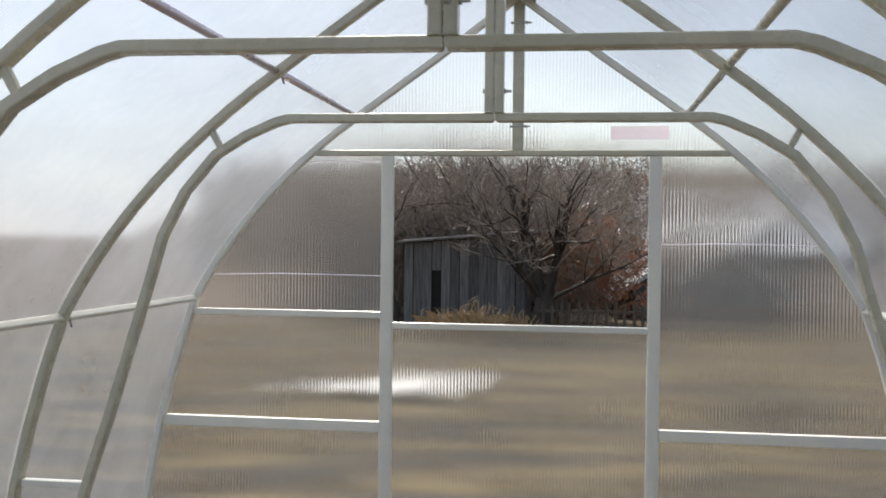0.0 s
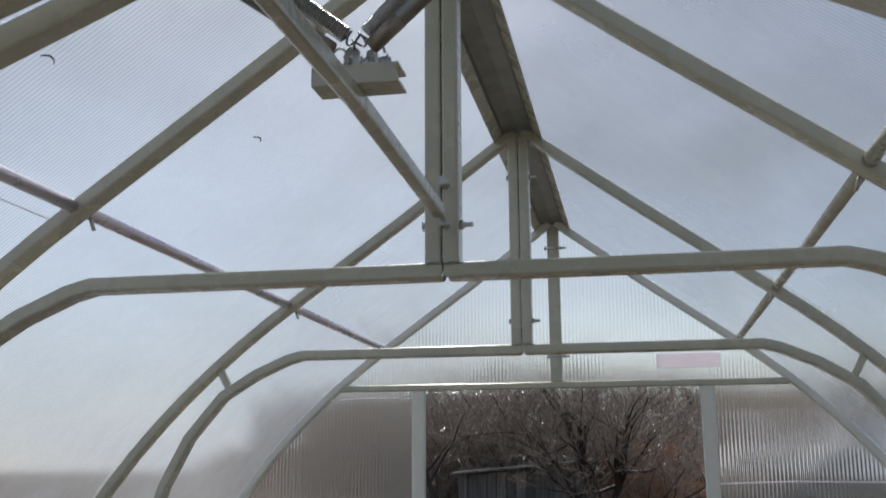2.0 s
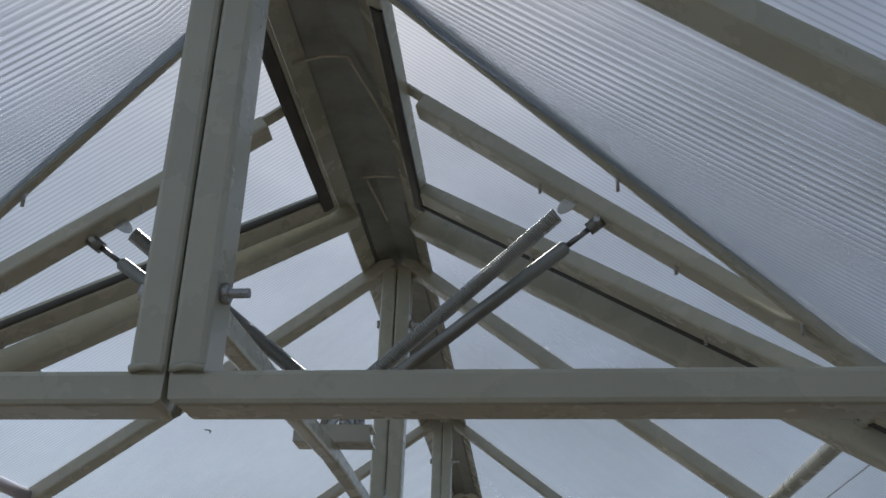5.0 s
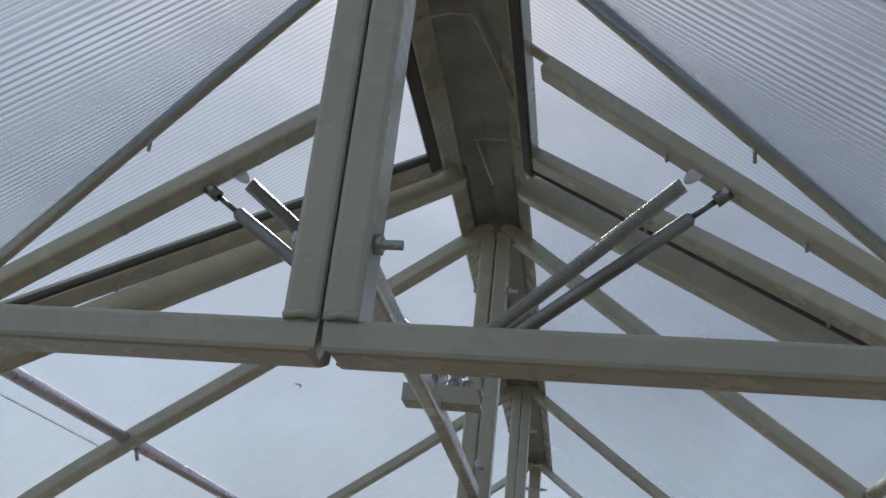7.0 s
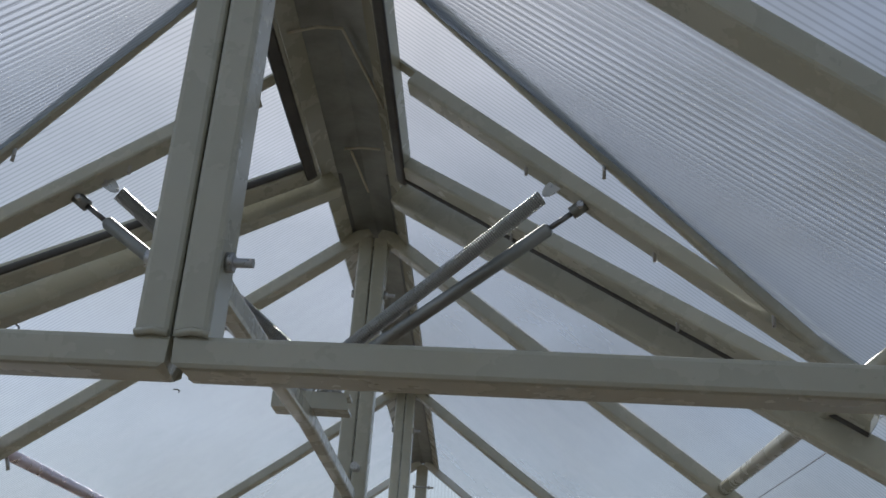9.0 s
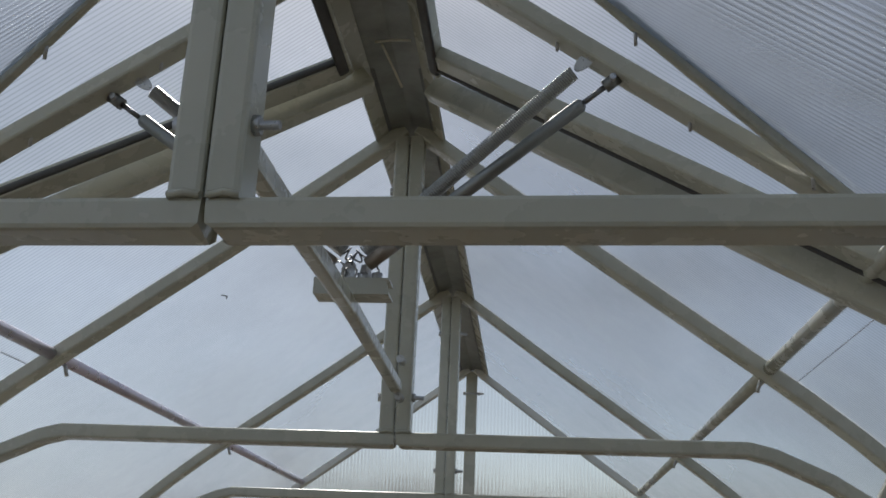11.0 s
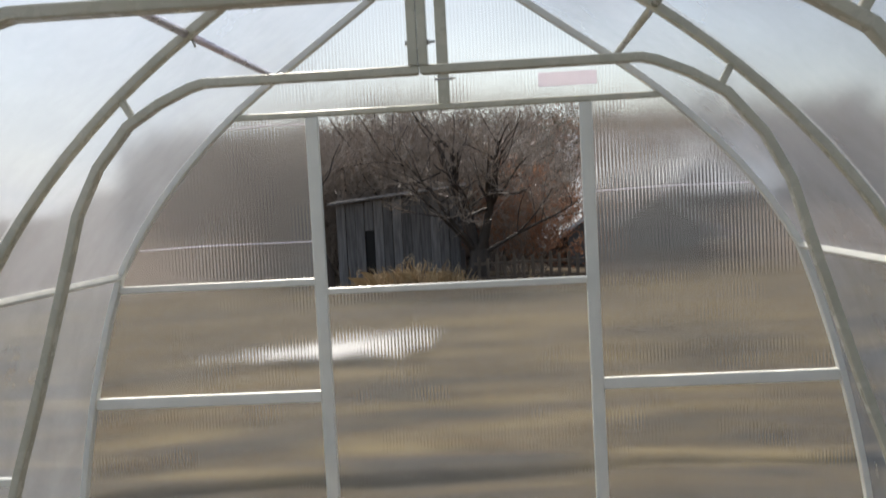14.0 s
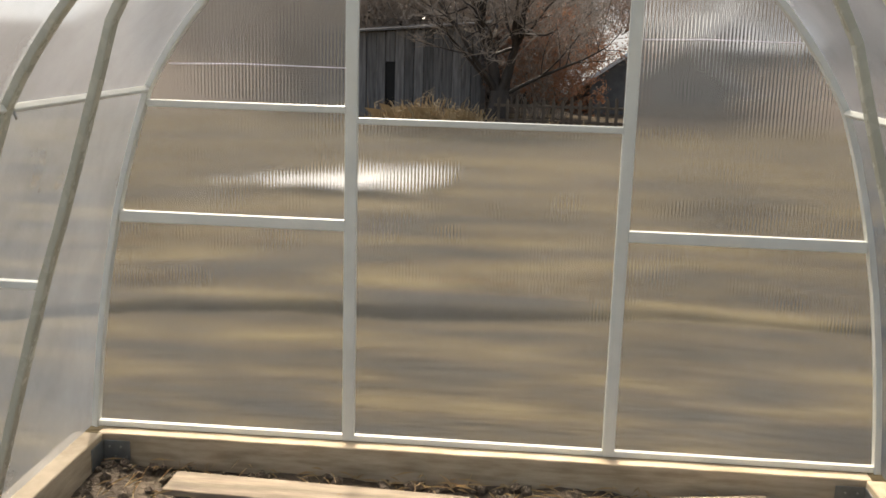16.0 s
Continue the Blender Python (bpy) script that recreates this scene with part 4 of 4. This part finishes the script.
def bare_tree(seed, height, radius, label, lean=(0, 0, 1), deepest=3, at=(0, 0, 0), starts=None, bole=0.0):
    rng = random.Random(seed)
    t = thing("bare_tree", label, "tree", "bare trees", at=at)
    store = []
    for way, length, r in starts or [(lean, height, radius)]:
        limb(store, Vector((0, 0, bole - 0.15)), way, length, r, rng, 0, deepest)
    if bole:
        store.append(([Vector((-0.06, 0, -0.15)), Vector((-0.03, 0, 0.1)), Vector((0.02, 0, 0.45)), Vector((0, 0, bole))], [0.27, 0.22, 0.20, 0.18], 0))
    mesh_part("trunk", limbs_mesh(store, (0, 1), 0.006), BARK, t)
    mesh_part("crown", limbs_mesh(store, (2, 3), 0.0035), TWIG, t)
    return t


def ground_z(x, y):
    return min(land(x, y), 3.4)


bare_tree(11, 4.6, 0.16, "dark old apple tree forking low, bare of leaves", at=(-0.44, 16.0, ground_z(-0.44, 16)),
                 starts=[((-0.28, 0.02, 1), 2.4, 0.115), ((0.5, -0.05, 1), 2.3, 0.11), ((0.3, -0.3, 0.9), 2.2, 0.05), ((-0.5, -0.35, 0.7), 2.0, 0.04), ((-0.75, -0.15, 0.8), 2.6, 0.055), ((0.02, 0.2, 1), 2.3, 0.10), ((0.8, -0.2, 0.75), 2.2, 0.045)], bole=0.6)
bare_tree(12, 2.9, 0.09, "slim bare tree beside the shed", at=(-3.25, 15.6, ground_z(-3.25, 15.6)), lean=(-0.08, 0, 1))
kinds = [bare_tree(20, 3.0, 0.07, "bare tree with grey-brown twigs on the slope", at=(-4.4, 20.5, ground_z(-4.4, 20.5))),
         bare_tree(21, 3.1, 0.085, "bare tree with grey-brown twigs on the slope", at=(-2.6, 22.0, ground_z(-2.6, 22.0)), lean=(0.1, 0, 1)),
         bare_tree(22, 2.9, 0.06, "bare tree with grey-brown twigs on the slope", at=(-1.2, 20.0, ground_z(-1.2, 20.0)), lean=(-0.1, 0.05, 1)),
         bare_tree(23, 2.7, 0.045, "bare young tree with many fine twigs on the slope", at=(0.6, 19.0, ground_z(0.6, 19.0)))]
for seed, x, y, lean in ((61, -1.0, 18.6, 0.01), (62, -2.25, 18.9, -0.12), (63, -1.42, 19.2, 0.04), (64, -0.35, 19.4, -0.05), (65, -2.9, 19.6, 0.1)):
    bare_tree(seed, 2.9, 0.085, "tall dark bare trunk among the trees behind the shed", lean=(lean, 0, 1), at=(x, y, ground_z(x, y)))
rng = random.Random(5)
for k in range(140):
    y = 18.6 + 20 * (k / 140) ** 1.2 + rng.uniform(0, 1.5)
    x = rng.uniform(-0.24, 0.21) * (y + 4)
    if 0.5 < x < 5.8 and y < 30:
        x -= 6.0
    copy_thing(kinds[k % 4], pose(x, y, ground_z(x, y), 0, 0, rng.uniform(0, 360)) @ Matrix.Diagonal((*[rng.uniform(0.68, 1.0)] * 3, 1)))


def thicket(seed, at):
    rng = random.Random(seed)
    t = thing("bare_shrub", "dense bare shrub of thin reddish-brown stems", "shrub", "bare shrubs", at=at)
    store = []
    for k in range(16):
        limb(store, Vector((rng.gauss(0, 0.35), rng.gauss(0, 0.3), -0.1)), (rng.uniform(-0.6, 0.6), rng.uniform(-0.5, 0.5), 1), rng.uniform(1.2, 2.6), 0.012, rng, 1, 3)
    mesh_part("branching", limbs_mesh(store, (1, 2, 3), 0.004), TWIG, t)
    return t


shrubs = [thicket(31, (-4.0, 18.8, ground_z(-4.0, 18.8))), thicket(32, (0.2, 18.0, ground_z(0.2, 18.0)))]
for k in range(75):
    y = rng.uniform(18.4, 29.0)
    x = rng.uniform(-0.26, 0.03) * (y + 4)
    copy_thing(shrubs[k % 2], pose(x, y, ground_z(x, y), 0, 0, rng.uniform(0, 360)) @ Matrix.Diagonal((*[rng.uniform(0.7, 1.3)] * 3, 1)))


# far woods: a wide, low belt of bare stems and twigs behind the yard
verts, faces = [], []
rng = random.Random(41)
for k in range(2200):
    a = radians(rng.uniform(-21, 25))
    d = rng.uniform(38, 60)
    x, y = d * math.sin(a), d * math.cos(a) - 4
    z0, h = ground_z(x, y) - 0.1, rng.uniform(1.3, 2.7)
    lines = [(Vector((x, y, z0)), Vector((x + rng.gauss(0, 0.3), y, z0 + h)), 0.05)]
    for _ in range(9):
        p = lines[0][0].lerp(lines[0][1], rng.uniform(0.15, 0.95))
        lines.append((p, p + Vector((rng.gauss(0, 0.55), rng.gauss(0, 0.3), rng.uniform(0.1, 0.5))), 0.035))
    for p, q, w in lines:
        n = len(verts)
        verts += [p + Vector((-w, 0, 0)), p + Vector((w, 0, 0)), p + Vector((0, w, 0)), q]
        faces += [(n, n + 1, n + 3), (n + 1, n + 2, n + 3), (n + 2, n, n + 3)]
me = bpy.data.meshes.new("far_woods")
me.from_pydata([tuple(v) for v in verts], [], faces)
me.materials.append(TWIG)
tagged(new("far_woods", me), "wide belt of distant bare grey-brown woods", "woods", "", "stuff")


def leafy_bush(x, y, height, width, leaves, seed, label, mat):
    rng = random.Random(seed)
    t = thing("leafy_bush", label, "bush", "bushes", at=(x, y, ground_z(x, y)))
    store = []
    for k in range(9):
        limb(store, Vector((rng.uniform(-0.3, 0.3) * width, rng.uniform(-0.2, 0.2), -0.1)), (rng.uniform(-0.5, 0.5), rng.uniform(-0.4, 0.4), 1), height * rng.uniform(0.7, 1.1), 0.018, rng, 1, 3)
    mesh_part("branching", limbs_mesh(store, (1, 2, 3), 0.004), TWIG, t)
    tips = [p for pts, rad, level in store if level > 1 for p in pts]
    bm = bmesh.new()
    for k in range(leaves):
        p = rng.choice(tips) + Vector((rng.uniform(-0.08, 0.08), rng.uniform(-0.08, 0.08), rng.uniform(-0.08, 0.05)))
        a = Vector((rng.uniform(-1, 1), rng.uniform(-1, 1), rng.uniform(-1, 0.4))).normalized()
        b = a.orthogonal().normalized() * 0.018
        l = rng.uniform(0.04, 0.075)
        v = [bm.verts.new(c) for c in (p, p + a * l * 0.5 + b, p + a * l, p + a * l * 0.5 - b)]
        bm.faces.new(v)
    part("leaves", bm, mat, t, "curled withered leaves")
    return t


leafy_bush(0.50, 18.0, 2.3, 1.1, 7500, 3, "bush with withered reddish-brown leaves behind the fence", LEAF)
leafy_bush(1.5, 28.6, 4.0, 1.8, 4200, 8, "bush with withered reddish-brown leaves behind the outbuilding", LEAF)
leafy_bush(3.3, 29.0, 3.2, 2.0, 3000, 9, "bush with withered reddish-brown leaves behind the outbuilding", LEAF)
leafy_bush(-0.9, 24.0, 3.6, 2.2, 3500, 10, "dark green young pines among the bare trees", NEEDLES)
leafy_bush(0.3, 27.0, 3.8, 2.2, 3500, 12, "dark green young pines among the bare trees", NEEDLES)

# ---- shed ----
shed = thing("shed", "old shed of weathered grey vertical boards with a dark doorway", "shed", at=(-2.2, 17.0, -0.2))
rng = random.Random(2)
n = 13
for k in range(n):
    x0, x1 = -1.15 + 2.5 * k / n, -1.15 + 2.5 * (k + 1) / n - rng.uniform(0.004, 0.014)
    top = 1.68 + 0.22 * k / n + rng.uniform(-0.02, 0.02)
    lo = 1.13 if k in (3,) else -0.1
    ob = part("board", box(x0, x1, rng.uniform(0, 0.012), 0.03, lo, top, 0.003), OLD_WOOD, shed)
# a near-black panel fills the opening in place of the shade indoors
part("doorway_shade_panel", box(-0.58, -0.37, 0.05, 0.08, -0.1, 1.15, 0.0), DARK_INSIDE, shed, "dark panel painting the shade behind a missing board")
part("roof", slab([(-1.3, -0.15, 1.685), (1.5, -0.15, 1.925), (1.5, 2.2, 2.02), (-1.3, 2.2, 1.77)], (0, 0, 0.035)), OLD_WOOD, shed)
for x, h in ((-1.15, 1.6), (1.33, 1.9)):
    part("side_wall", box(min(x, x + 0.03), x + 0.03, 0.035, 2.0, -0.1, h, 0.002), OLD_WOOD, shed)
part("back_wall", box(-1.15, 1.36, 2.0, 2.03, -0.1, 1.6, 0.002), OLD_WOOD, shed)

# ---- picket fence ----
fence = thing("picket_fence", "low unpainted picket fence of weathered pointed slats", "fence", at=(0, 15.0, -0.17))
for k in range(30):
    x = -0.42 + 0.165 * k + rng.uniform(-0.015, 0.015)
    h = 0.58 + rng.uniform(-0.06, 0.05) + 0.04 * min(k / 15, 1)
    part("picket", slab([(x - 0.03, 0, -0.05), (x + 0.03, 0, -0.05), (x + 0.03, 0, h - 0.05), (x, 0, h), (x - 0.03, 0, h - 0.05)], (0, 0.02, 0)), FENCE_WOOD, fence)
for z in (0.15, 0.42):
    part("rail", box(-0.5, 4.6, 0.022, 0.06, z, z + 0.05, 0.003), FENCE_WOOD, fence)

# ---- houses ----
hut = thing("outbuilding", "low grey-boarded outbuilding with a white sheet-metal gable roof", "outbuilding", at=(3.6, 20.0, -0.2))
hut.rotation_euler.z = radians(4)
part("gable_wall", slab([(-2.1, 0, -0.1), (2.1, 0, -0.1), (2.1, 0, 0.75), (0, 0, 2.15), (-2.1, 0, 0.75)], (0, 0.12, 0)), PALE_WALL, hut)
part("side_wall", box(-2.1, -2.0, 0.12, 4.0, -0.1, 0.8, 0.005), PALE_WALL, hut)
part("side_wall", box(2.0, 2.1, 0.12, 4.0, -0.1, 0.8, 0.005), PALE_WALL, hut)
for s in (-1, 1):
    part("roof", slab([(s * 2.65, -0.25, 0.42), (0, -0.25, 2.25), (0, 4.2, 2.25), (s * 2.65, 4.2, 0.42)], (0, 0, 0.10)), ROOF_WHITE, hut)
w = part("window", box(-1.2, -0.75, -0.02, 0.01, 0.35, 0.85, 0.004), DARK_INSIDE, hut, "small dark window")
house = thing("house", "house with a white metal roof above the bushes", "house", at=(5.9, 31.0, 0.3))
part("wall", box(-3.6, 3.6, 0.4, 13.5, -1.0, 0.9, 0.01), OLD_WOOD, house)
part("roof", slab([(-3.7, 0, 0.9), (3.7, 0, 0.9), (3.7, 7.0, 3.4), (-3.7, 7.0, 3.4)], (0, 0, 0.08)), ROOF_WHITE, house)
part("roof", slab([(-3.7, 14.0, 0.9), (3.7, 14.0, 0.9), (3.7, 7.0, 3.4), (-3.7, 7.0, 3.4)], (0, 0, 0.08)), ROOF_WHITE, house)

# ---- dry stalks ----
def tuft(bm, x, y, rng, height, n):
    z = land(x, y)
    for k in range(n):
        p = Vector((x + rng.gauss(0, 0.12), y + rng.gauss(0, 0.12), z - 0.02))
        d = Vector((rng.uniform(-0.9, 0.9), rng.uniform(-0.7, 0.7), 1)).normalized() * height * rng.uniform(0.5, 1.1)
        bend = Vector((rng.uniform(-0.3, 0.3), rng.uniform(-0.3, 0.3), -0.28)) * height
        w = Vector((0.007, 0, 0))
        a, b, c = p, p + d * 0.6, p + d + bend
        v = [bm.verts.new(q) for q in (a - w, a + w, b + w, c, b - w)]
        bm.faces.new(v)


bm = bmesh.new()
rng = random.Random(9)
for k in range(44):
    tuft(bm, rng.choice((-2.35, -1.95, -1.75, -1.2, -0.95, -0.75)) + rng.gauss(0, 0.1), rng.uniform(13.8, 15.2), rng, rng.uniform(0.4, 1.0), 20)
for k in range(30):
    tuft(bm, rng.uniform(-0.6, 2.4), rng.uniform(13.8, 14.8), rng, 0.3, 18)
for k in range(420):
    y = rng.uniform(2.6, 16)
    tuft(bm, rng.uniform(-0.6, 0.6) * (y + 4), y, rng, rng.uniform(0.08, 0.22), 14)
tagged(part("dry_grass", bm, STRAW), "tufts of dry straw-coloured grass before the shed and fence", "grass", "", "stuff")

# dry leaf curls stuck on the roof sheets
def scrap(x, y, k):
    p = Vector((x, y, roof_z(x) + 0.009))
    t = thing("leaf_scrap", "tiny curled dark leaf scrap on the roof sheet", "leaf scrap", "leaf scraps", at=p)
    part("blade", rod([(0, 0, 0), (0.006, 0.010, 0.002 * k), (0.006, 0.022, 0.003), (0.002, 0.030, 0.0)], 0.0014, 5, [0.6, 1, 1, 0.4]), BARK, t)


scrap(-0.387, -1.90, 1)
scrap(-0.47, -2.44, 2)
